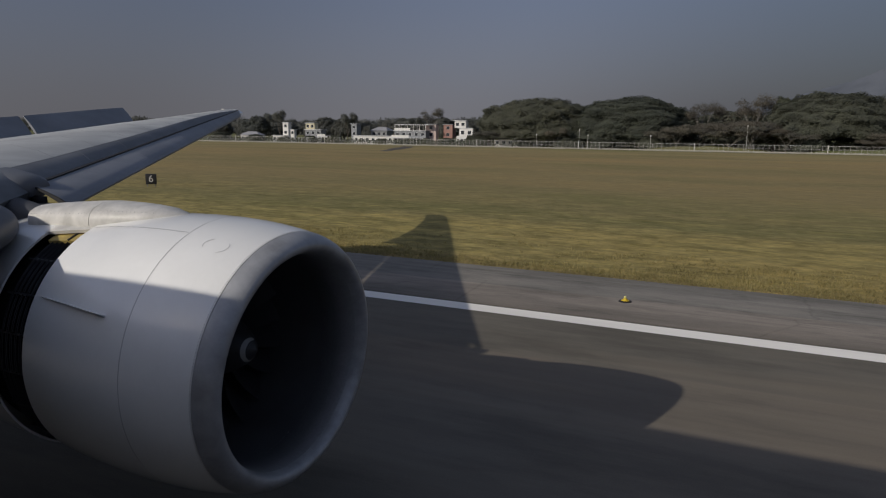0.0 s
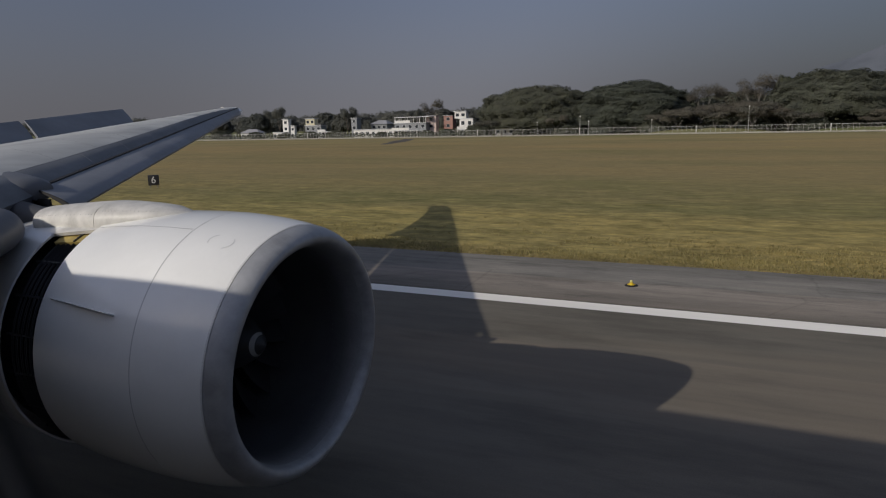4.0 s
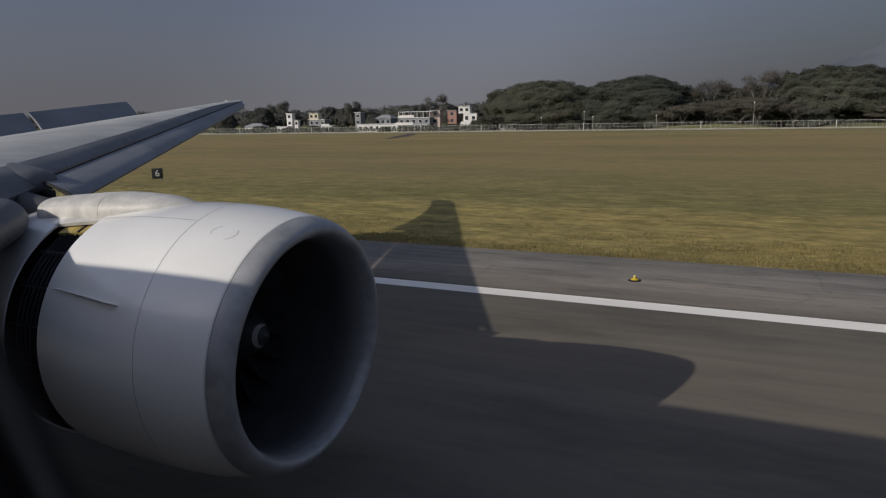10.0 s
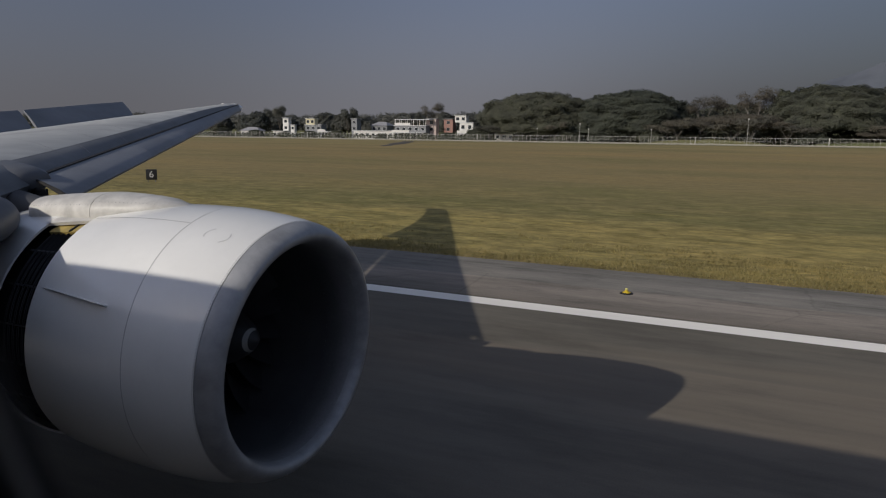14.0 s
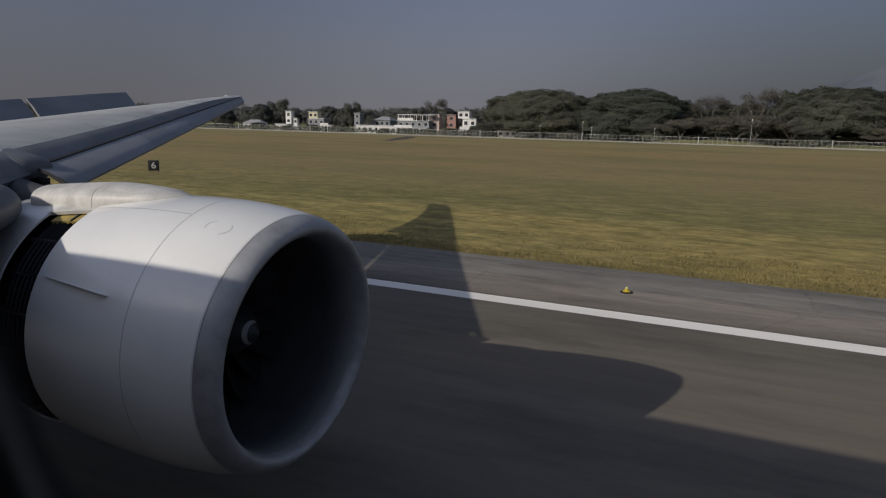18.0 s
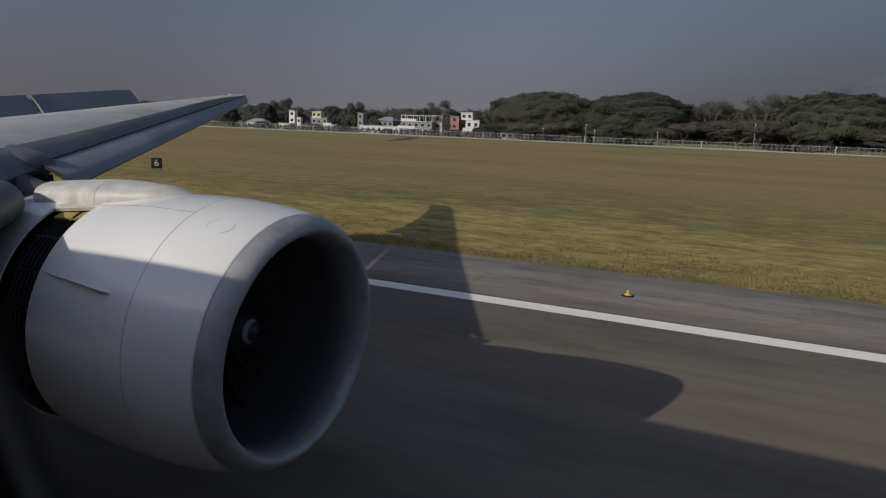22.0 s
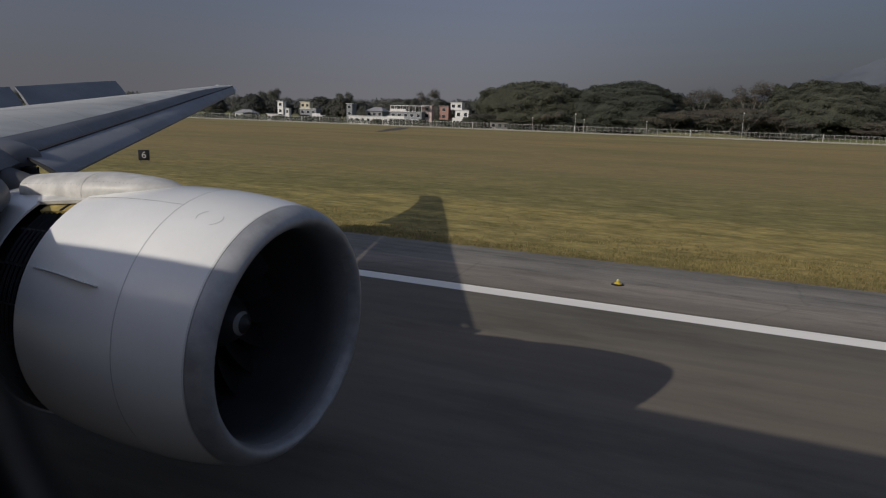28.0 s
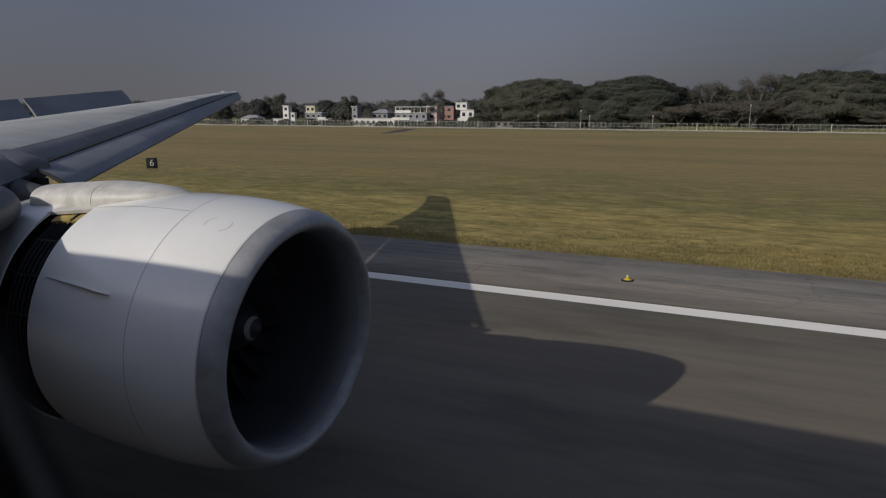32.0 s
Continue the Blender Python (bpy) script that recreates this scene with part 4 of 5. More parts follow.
def tufts():
    """Straw-coloured grass tufts on the verge: thin bent blades in one mesh."""
    r = np.random.default_rng(12)
    count = 22000
    x = r.uniform(-75, 40, count)
    y = EDGE_Y + r.exponential(1.0, count) - 0.1
    h = r.uniform(0.04, 0.13, count)
    lean = r.normal(0, 0.5, (count, 2)) * h[:, None]
    a = r.uniform(0, math.pi, count)
    w = r.uniform(0.008, 0.022, count)
    side = np.stack([np.cos(a) * w, np.sin(a) * w, np.zeros(count)], 1)
    foot = np.stack([x, y, np.full(count, -0.06)], 1)
    tip = foot + np.stack([lean[:, 0], lean[:, 1], h], 1)
    pts = np.stack([foot - side, foot + side, tip + side * 0.25, tip - side * 0.25], 1).reshape(-1, 3)
    me = bpy.data.meshes.new("grass_tufts")
    me.from_pydata(pts.tolist(), [], np.arange(count * 4).reshape(-1, 4).tolist())
    me.materials.append(leaf_material("straw_blades", (0.3, 0.26, 0.125), (0.42, 0.36, 0.18)))
    return tagged(new("grass_tufts", me), "straw-coloured grass tufts beside the shoulder", "grass", kind="stuff")


tufts()


def clumps():
    """Bent straw and olive blades in clumps, thick in the unmown strip along the verge and thinning out behind it."""
    r = np.random.default_rng(21)
    count, per = 5200, 14
    x = r.uniform(-62, 40, count)
    y = EDGE_Y + 0.6 + np.abs(r.normal(0, 1, count)) * 3.2
    drift = np.array([noise.noise((a * 0.06, b * 0.25, 5.0)) for a, b in zip(x, y)])
    keep = drift + r.normal(0, 0.15, count) > -0.08
    x, y = np.repeat(x[keep], per), np.repeat(y[keep], per)
    m = len(x)
    x, y = x + r.normal(0, 0.16, m), y + r.normal(0, 0.12, m)
    h = r.uniform(0.04, 0.13, m)
    lean = r.normal(0, 0.45, (m, 2)) * h[:, None]
    a = r.uniform(0, math.pi, m)
    w = r.uniform(0.01, 0.026, m)
    side = np.stack([np.cos(a) * w, np.sin(a) * w, np.zeros(m)], 1)
    foot = np.stack([x, y, np.full(m, -0.06)], 1)
    tip = foot + np.stack([lean[:, 0], lean[:, 1], h], 1)
    pts = np.stack([foot - side, foot + side, tip + side * 0.3, tip - side * 0.3], 1).reshape(-1, 3)
    me = bpy.data.meshes.new("grass_clumps")
    me.from_pydata(pts.tolist(), [], np.arange(m * 4).reshape(-1, 4).tolist())
    me.materials.append(leaf_material("verge_blades", (0.3, 0.262, 0.126), (0.42, 0.365, 0.18)))
    return tagged(new("grass_clumps", me), "clumps of dry straw and olive grass on the verge", "grass", kind="stuff")


clumps()


def earth_bank(path, wide, high):
    """A low ragged bank of dug earth along a path."""
    rows = []
    for k in range(25):
        f = k / 24
        x, y = path[0][0] + (path[1][0] - path[0][0]) * f, path[0][1] + (path[1][1] - path[0][1]) * f
        fade = math.sin(math.pi * min(max(f, 0.02), 0.98)) ** 0.5
        w = wide * (0.75 + 0.5 * noise.noise((f * 6, 1.0, 0.0))) * fade
        h = high * (0.8 + 0.8 * noise.noise((f * 8, 4.0, 0.0))) * fade
        rows.append([(x + u * w, y + 0.2 * u * w, -0.08 + v * h) for u, v in ((-1, 0), (-0.6, 0.55), (-0.2, 0.95), (0.15, 1.0), (0.5, 0.6), (1, 0))])
    return tagged(part("earth_bank", loft(rows, closed=False), BARK), "dark bare bank of dug earth in the grass", "earth bank", kind="structure")


earth_bank(((-97, 176), (-118, 238)), 3.2, 0.55)


def grass_rise(x0, x1, y, high):
    """A gentle rise of rough grass behind the fence."""
    rows = []
    for k in range(61):
        f = k / 60
        x = x0 + (x1 - x0) * f
        h = high * math.sin(math.pi * min(max(f, 0.01), 0.99)) ** 0.6 * (1 + 0.35 * noise.noise((x * 0.16, 2.0, 0.0)))
        rows.append([(x, y + u, -0.1 + h * v) for u, v in ((0, 0), (2.5, 0.4), (5, 0.75), (7.5, 0.95), (10, 1.0), (14, 0.7))])
    return tagged(part("grass_rise", loft(rows, closed=False), GRASS), "sunlit rise of rough grass behind the fence", "grass", kind="structure")


grass_rise(-34, 10, 266.5, 1.7)
grass_rise(22, 78, 266.5, 1.5)

# ---- perimeter fence ----
FENCE_Y = 264.0
fence = thing("perimeter_fence", "long white post-and-mesh perimeter fence on a pale concrete kerb", "fence", at=(0, FENCE_Y, -0.06))
post_mesh = mesh_of("post", a_box((-0.035, -0.035, 0), (0.035, 0.035, 2.7), 0.0), POST_WHITE)
pier_mesh = mesh_of("pier", a_box((-0.14, -0.14, 0), (0.14, 0.14, 2.9), 0.0), POST_WHITE)
X0, X1, STEP = -330.0, 130.0, 1.65
count = int((X1 - X0) / STEP)
for k in range(count):
    x = X0 + STEP * k
    shared("pier" if k % 26 == 9 else "post", pier_mesh if k % 26 == 9 else post_mesh, fence, Matrix.Translation((x, 0, 0)))
for z, h in ((2.6, 0.08), (1.4, 0.03), (0.4, 0.04)):
    part("rail", a_box((X0, -0.04, z), (X1, 0.04, z + h)), POST_WHITE, fence, soft=False)
wires = bmesh.new()
for k in range(count * 4):
    x = X0 + STEP / 4 * k
    box(wires, (x, -0.012, 0.5), (x + 0.012, 0.012, 2.65))
part("mesh_wire", wires, POST_WHITE, fence, "thin white mesh wire", soft=False)["kind"] = "stuff"
part("kerb", a_box((X0, -0.35, 0), (X1, 0.25, 0.32)), KERB, fence, "pale concrete kerb under the fence", soft=False)
tagged(sheet("perimeter_road", -700, 400, FENCE_Y - 7.5, FENCE_Y - 3.2, -0.045, KERB), "pale narrow perimeter track before the fence", "road", kind="structure")

# ---- trees ----


def leaf_cloud(seed, lobes, count, size):
    """Leaf clumps spread over flattened lobes, as one mesh of many small bent leaves."""
    rng = np.random.default_rng(seed)
    weights = np.array([l[3] * l[4] for l in lobes], float)
    pick = rng.choice(len(lobes), count, p=weights / weights.sum())
    L = np.array(lobes, float)[pick]
    d = rng.normal(size=(count, 3))
    d /= np.linalg.norm(d, axis=1)[:, None]
    d[:, 2] = np.where(d[:, 2] < -0.25, -d[:, 2] * 0.6, d[:, 2])
    depth = 1 - 0.45 * rng.random(count) ** 2
    bumps = 1 + 0.06 * np.sin(d[:, 0] * 9 + L[:, 0]) * np.sin(d[:, 1] * 8 + L[:, 1] * 2) + 0.06 * rng.normal(size=count)
    at = L[:, :3] + d * L[:, 3:6] * (depth * bumps)[:, None]
    normal = d * 1.2 + rng.normal(size=(count, 3)) * 0.4 + np.array((0, -0.1, 0.3))
    normal /= np.linalg.norm(normal, axis=1)[:, None]
    a = np.cross(normal, rng.normal(size=(count, 3)))
    a /= np.linalg.norm(a, axis=1)[:, None]
    b = np.cross(normal, a)
    s = (size * (0.55 + 0.9 * rng.random(count)))[:, None]
    quad = np.stack([at - a * s, at - b * s * 0.55 + normal * s * 0.2, at + a * s, at + b * s * 0.55 + normal * s * 0.2], 1).reshape(-1, 3)
    me = bpy.data.meshes.new("crown")
    me.from_pydata(quad.tolist(), [], np.arange(count * 4).reshape(-1, 4).tolist())
    return me


def ripple(seed, d, scale, terms=10):
    """A smooth random field on directions, about -1 to 1."""
    r = np.random.default_rng(seed)
    k, phase = r.normal(size=(terms, 3)) * scale, r.uniform(0, 2 * math.pi, terms)
    return np.sin(d @ k.T + phase).sum(1) / math.sqrt(terms / 2) / 2


def dome_cloud(seed, centre, radii, low, count, size, lump, tiers):
    """A full crown: leaves over a lumpy, tiered dome, with an opaque inner shell added to lift the dark gaps between
    them.
    low: how far the skirt hangs below the centre, as a share of the height."""
    rng = np.random.default_rng(seed)
    size_of = np.array(radii, float)

    def skin(d):
        grow = 1 + lump * (0.5 * ripple(seed, d, 2.6) + 0.4 * ripple(seed + 1, d, 7.0) + 0.4 * ripple(seed + 2, d, 16.0))
        if tiers:
            shelf = np.abs(np.sin(tiers * d[:, 2] + 1.6 * ripple(seed + 3, d, 5.0)))
            grow = grow + 0.075 * (shelf - 0.6) * (1 - np.abs(d[:, 2]) ** 4)
        out = np.sign(d) * np.abs(d) ** np.array((0.97, 0.97, 0.9))
        hem = -low * (1 + 0.7 * ripple(seed + 4, d * np.array((1, 1, 0)), 5.0))
        out[:, 2] = np.maximum(out[:, 2], hem)
        return out * size_of * grow[:, None]

    d = rng.normal(size=(count, 3))
    d[:, 2] = np.where(d[:, 2] < -low, -d[:, 2], d[:, 2])
    d /= np.linalg.norm(d, axis=1)[:, None]
    depth = 1.025 - 0.09 * rng.random(count) ** 2 + 0.012 * rng.normal(size=count)
    at = np.array(centre) + skin(d) * depth[:, None]
    normal = d * 1.1 + rng.normal(size=(count, 3)) * 0.36 + np.array((0, 0, 0.45))
    normal /= np.linalg.norm(normal, axis=1)[:, None]
    a = np.cross(normal, rng.normal(size=(count, 3)))
    a /= np.linalg.norm(a, axis=1)[:, None]
    b = np.cross(normal, a)
    s = (size * (0.55 + 0.9 * rng.random(count)))[:, None]
    pts = np.stack([at - a * s, at - b * s * 0.55 + normal * s * 0.2, at + a * s, at + b * s * 0.55 + normal * s * 0.2], 1).reshape(-1, 3)
    faces = np.arange(count * 4).reshape(-1, 4).tolist()
    rows, cols = 22, 72
    turn, rise = np.meshgrid(np.linspace(0, 2 * math.pi, cols, endpoint=False), np.linspace(-math.asin(min(0.98, low)), math.pi / 2 - 0.02, rows))
    grid = np.stack([np.cos(rise) * np.cos(turn), np.cos(rise) * np.sin(turn), np.sin(rise)], 2).reshape(-1, 3)
    shell = np.array(centre) + skin(grid) * (0.965 + 0.018 * rng.normal(size=len(grid)))[:, None]
    n = len(pts)
    for i in range(rows - 1):
        for k in range(cols):
            j = (k + 1) % cols
            faces.append([n + i * cols + k, n + i * cols + j, n + (i + 1) * cols + j, n + (i + 1) * cols + k])
    me = bpy.data.meshes.new("crown")
    me.from_pydata(np.concatenate([pts, shell]).tolist(), [], faces)
    return me


def branch_tree(seed, tall, wide, stems, material, lean=0.2, girth=0.026):
    """A trunk that forks into spreading limbs, as one mesh; also gives the limb ends."""
    rng = random.Random(seed)
    bm = bmesh.new()
    fork = tall * rng.uniform(0.16, 0.26)
    r = tall * girth
    tube(bm, [(0, 0, -0.3), (0.05 * tall * lean, 0, fork * 0.5), (0, 0.02 * tall, fork)], [r * 1.35, r * 1.05, r], 9)
    ends = []
    for k in range(stems):
        a = 2 * math.pi * (k + rng.uniform(-0.3, 0.3)) / stems
        reach = wide * rng.uniform(0.28, 0.44)
        top = tall * rng.uniform(0.62, 0.85)
        mid = Vector((math.cos(a) * reach * 0.45, math.sin(a) * reach * 0.45, fork + (top - fork) * 0.5))
        end = Vector((math.cos(a) * reach, math.sin(a) * reach, top))
        tube(bm, [(0, 0.02 * tall, fork * 0.92), mid, end], [r * 0.66, r * 0.42, r * 0.12], 7)
        ends.append(end)
        for j in range(3):
            b = a + rng.uniform(-0.9, 0.9)
            tip = mid + Vector((math.cos(b) * reach * 0.5, math.sin(b) * reach * 0.5, (top - mid.z) * rng.uniform(0.4, 0.9)))
            tube(bm, [mid, (mid + tip) / 2 + Vector((0, 0, 0.04 * tall)), tip], [r * 0.3, r * 0.2, r * 0.06], 5)
            ends.append(tip)
    return bm, ends


def tree(name, label, seed, tall, wide, kind, leaf, count, size, bark=None):
    ob = thing(name, label, "tree")
    rng = random.Random(seed * 7 + 1)
    bm, ends = branch_tree(seed, tall, wide, 5 if kind != "tall" else 4, bark or BARK, girth=0.013 if kind == "tall" else 0.026)
    part("trunk", bm, bark or BARK, ob)
    if kind == "umbrella":
        me = dome_cloud(seed, (0, 0, tall * 0.36), (wide * 0.55, wide * 0.5, tall * 0.57), 0.28, count, size, 0.17, 9.0)
    elif kind == "round":
        me = dome_cloud(seed, (0, 0, tall * 0.56), (wide * 0.46, wide * 0.46, tall * 0.44), 0.8, count, size, 0.34, 0)
    elif kind == "bush":
        me = dome_cloud(seed, (0, 0, tall * 0.3), (wide * 0.46, wide * 0.4, tall * 0.66), 0.4, count, size, 0.3, 0)
    else:
        me = leaf_cloud(seed, [(e.x, e.y, e.z + tall * 0.05, wide * 0.2, wide * 0.2, tall * rng.uniform(0.1, 0.16)) for e in ends], count, size)
    me.materials.append(leaf)
    crown = new("crown", me)
    crown.parent = ob
    return ob


rain_a = tree("rain_tree", "broad dark green rain tree with an umbrella crown behind the fence", 3, 21.0, 47.0, "umbrella", LEAF, 70000, 0.27)
rain_b = tree("rain_tree", "wide dark green rain tree with drooping outer limbs behind the fence", 5, 22.0, 46.0, "umbrella", LEAF, 70000, 0.27)
rain_c = tree("rain_tree", "dark domed rain tree with pale trunk behind the fence", 8, 22.0, 40.0, "umbrella", LEAF, 68000, 0.27, BARK_PALE)
olive = tree("broadleaf_tree", "tall olive green tree with a rounded crown behind the fence", 11, 21.0, 20.0, "round", LEAF_OLIVE, 40000, 0.22)
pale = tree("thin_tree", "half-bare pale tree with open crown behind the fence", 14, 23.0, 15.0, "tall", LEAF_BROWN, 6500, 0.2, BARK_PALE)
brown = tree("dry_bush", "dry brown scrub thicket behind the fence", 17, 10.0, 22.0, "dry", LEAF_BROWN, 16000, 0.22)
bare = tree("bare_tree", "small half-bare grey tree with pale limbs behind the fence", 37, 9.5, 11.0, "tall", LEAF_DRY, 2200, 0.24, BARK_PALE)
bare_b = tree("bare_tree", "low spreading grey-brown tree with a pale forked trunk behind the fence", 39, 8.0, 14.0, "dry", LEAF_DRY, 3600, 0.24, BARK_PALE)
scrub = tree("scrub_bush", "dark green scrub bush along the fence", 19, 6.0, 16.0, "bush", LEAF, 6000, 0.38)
far_a = tree("far_tree", "haze-tinted grey-green tree behind the houses", 23, 14.0, 17.0, "round", LEAF_FAR, 7000, 0.52)
far_b = tree("far_tree", "haze-tinted spreading grey-green tree behind the houses", 29, 13.0, 26.0, "umbrella", LEAF_FAR, 9000, 0.56)
far_c = tree("far_tree", "tall haze-tinted thin tree behind the houses", 31, 22.0, 12.0, "tall", LEAF_FAR, 3500, 0.32)


def plant(ob, spots, group):
    """Sets a tree at the first spot and copies at the others: x, y, turn, size."""
    ob["group"] = group
    for n, (x, y, turn, size) in enumerate(spots):
        m = pose(x, y, -0.06, 0, 0, turn)
        t = ob if n == 0 else copy_thing(ob, m)
        t.matrix_basis = m @ Matrix.Scale(size, 4)


G = "trees behind the fence"
plant(rain_a, [(-83, 298, 0, 1.03), (64, 306, 140, 1.08), (-2, 336, 200, 0.82), (112, 308, 60, 1.03)], G)
plant(rain_b, [(-43.5, 300, 30, 1.03), (152, 312, 10, 1.05)], G)
plant(rain_c, [(32, 299, 70, 1.1), (86, 334, 190, 1.1)], G)
plant(olive, [(20, 318, 0, 0.95), (48, 312, 30, 0.9)], G)
plant(pale, [(5, 298, 0, 0.95), (-15, 304, 80, 0.85), (-5, 312, 200, 0.8), (-152, 330, 40, 0.8)], G)
plant(bare, [(-70, 275, 0, 0.9), (-22, 276, 70, 1.1), (-9, 277, 150, 0.9), (4, 274, 30, 1.2), (16, 276, 200, 0.9), (52, 277, 90, 1.0), (75, 275, 10, 0.9)], "small trees along the fence")
plant(bare_b, [(-28, 279, 0, 1.0), (-3, 278, 100, 1.1), (20, 279, 220, 1.0), (-100, 277, 60, 0.9), (45, 280, 30, 1.0), (62, 279, 160, 0.9)], "small trees along the fence")
plant(brown, [(-1, 286, 0, 1.3), (-15, 286, 120, 1.05), (12, 284, 200, 0.95), (44, 278, 60, 0.6)], "scrub along the fence")
plant(scrub, [(-106, 279, 0, 0.8), (-66, 281, 40, 0.8), (-32, 280, 100, 0.8), (60, 281, 0, 0.9), (24, 280, 200, 0.8), (-86.5, 279, 160, 0.5), (-52, 280, 240, 0.7), (76, 281, 90, 0.9), (-206.8, 273, 30, 0.42), (-192, 274, 80, 0.5), (-178.5, 275, 10, 0.55), (-151, 272, 60, 0.4), (-128.6, 274, 140, 0.45), (-119.5, 275, 20, 0.5), (-224, 273, 200, 0.55), (-250, 276, 70, 0.7)], "scrub along the fence")
rng = random.Random(4)
F = "far trees behind the houses"
plant(far_a, [(-330 + 19 * k + rng.uniform(-5, 5), 345 + rng.uniform(-12, 25), rng.uniform(0, 360), rng.uniform(0.62, 0.95)) for k in range(14)], F)
plant(far_b, [(-340 + 27 * k + rng.uniform(-6, 6), 372 + rng.uniform(-12, 20), rng.uniform(0, 360), rng.uniform(0.9, 1.15)) for k in range(13)], F)
plant(far_c, [(-247, 322, 0, 0.85), (-205, 330, 100, 0.8), (-167, 338, 50, 0.7), (-268, 340, 200, 0.8)], F)



def woods(name, label, seed, x0, x1, y, deep, low, high, material, count, size):
    """A belt of far woodland: lobes of leaf clumps with an uneven top, as one mesh."""
    r = random.Random(seed)
    lobes = []
    x = x0
    while x < x1:
        h = low + (high - low) * (0.5 + 0.5 * noise.noise((x * 0.035, seed, 0.0))) * r.uniform(0.75, 1.15)
        w = r.uniform(4.0, 8.0)
        for z in (0.28, 0.62, 0.86):
            lobes.append((x + r.uniform(-2, 2), y + r.uniform(0, deep), h * z, w * (1.15 - 0.5 * z), w * (1.15 - 0.5 * z), h * 0.26))
        x += w * 0.75
    me = leaf_cloud(seed, lobes, count, size)
    me.materials.append(material)
    return tagged(new(name, me), label, "woods", kind="stuff")


woods("far_woods", "haze-tinted grey-green woodland behind the houses", 41, -620, -60, 388, 20, 9, 17, LEAF_FAR, 80000, 0.58)
woods("hedge", "dark green hedge and shrubs behind the fence", 43, -118, 175, 287, 6, 1.6, 5.4, LEAF, 60000, 0.36)
woods("garden_shrubs", "dark garden shrubs between the houses", 45, -330, -105, 275, 2, 0.6, 3.2, LEAF, 5000, 0.45)
woods("tree_belt", "dense dark green trees behind the fence", 47, -112, 200, 305, 12, 10, 17.5, LEAF, 50000, 0.55)

# ---- houses beyond the fence ----


def house(name, label, at, turn, w, d, storeys, wall, roof, openings=3, flat=True, porch=False, group="houses beyond the fence", high=3.1, terrace=False):
    """A small house: walls, flat or hipped roof, framed windows, door and, where asked, a columned porch."""
    ob = thing(name, label, "house", group, at=at, turn=turn)
    h = high * storeys
    part("wall", a_box((-w / 2, 0, 0), (w / 2, d, h)), wall, ob, soft=False)
    if flat:
        part("roof", a_box((-w / 2 - 0.35, -0.5, h), (w / 2 + 0.35, d + 0.35, h + 0.22), 0.02), roof, ob, soft=False)
    else:
        bm = bmesh.new()
        o = 0.7
        lo = [bm.verts.new(p) for p in ((-w / 2 - o, -o, h), (w / 2 + o, -o, h), (w / 2 + o, d + o, h), (-w / 2 - o, d + o, h))]
        hi = [bm.verts.new(p) for p in ((-w / 4, d / 2, h + 1.9), (w / 4, d / 2, h + 1.9))]
        for f in ((lo[0], lo[1], hi[1], hi[0]), (lo[1], lo[2], hi[1]), (lo[2], lo[3], hi[0], hi[1]), (lo[3], lo[0], hi[0]), tuple(lo[::-1])):
            bm.faces.new(f)
        part("roof", bm, roof, ob, soft=False)
    for s in range(storeys):
        for k in range(openings):
            x = -w / 2 + w * (k + 0.5) / openings
            ww = min(1.5, w / openings * 0.55)
            z = high * s + high * 0.3
            win = part("window", a_box((x - ww / 2 - 0.08, -0.06, z - 0.08), (x + ww / 2 + 0.08, 0.04, z + high * 0.45)), roof, ob, soft=False)
            part("pane", a_box((x - ww / 2, -0.08, z), (x + ww / 2, -0.05, z + high * 0.42)), PANE, win, soft=False)
    if porch:
        part("porch_roof", a_box((-w / 2, -3.2, 2.9), (w / 2, 0, 3.08)), roof, ob, soft=False)
        n = max(3, int(w / 2.6))
        for k in range(n):
            x = -w / 2 + 0.15 + (w - 0.3) * k / (n - 1)
            part("column", a_box((x - 0.13, -3.1, 0), (x + 0.13, -2.84, 2.9)), WALL_WHITE, ob, soft=False)
        part("porch_parapet", a_box((-w / 2, -3.2, 3.08), (w / 2 * 0.1, -3.05, 4.2)), WALL_WHITE, ob, soft=False)
        part("porch_back", a_box((-w / 2 + 0.2, -0.1, 0.1), (w / 2 - 0.2, -0.09, 2.5)), PANE, ob, soft=False)
    if terrace:
        for k in range(6):
            x = -w / 2 + 0.2 + (w - 0.4) * k / 5
            for y in (0.2, d - 0.2):
                part("terrace_column", a_box((x - 0.12, y - 0.12, h + 0.2), (x + 0.12, y + 0.12, h + 2.7)), WALL_WHITE, ob, soft=False)
        part("terrace_roof", a_box((-w / 2 + 0.5, -0.9, h + 2.7), (w / 2 + 2.0, d + 0.6, h + 2.95)), roof, ob, soft=False)
        part("terrace_parapet", a_box((-w / 2, -0.1, h + 0.23), (0, 0.1, h + 1.3)), WALL_WHITE, ob, soft=False)
    return ob


house("house", "tall narrow white tower house with a flat roof", (-210.9, 280, -0.06), 0, 3.4, 2.6, 3, WALL_WHITE, ROOF_PALE, 1, high=3.2)
house("house", "low white outbuilding with a flat roof", (-213.2, 277, -0.06), 0, 7, 2.5, 1, WALL_WHITE, ROOF_PALE, 3)
house("house", "slim white stair block beside the tower house", (-205.2, 278, -0.06), 0, 2.2, 1.8, 2, WALL_WHITE, ROOF_PALE, 1)
house("house", "dark grey two storey house with a flat roof", (-198.4, 286, -0.06), 0, 9.7, 4.5, 2, WALL_GREY, ROOF_PALE, 3)
house("roof_room", "cream roof room on the grey house", (-200.4, 286.3, 6.36), 0, 5.4, 3, 1, WALL_CREAM, ROOF_PALE, 2)
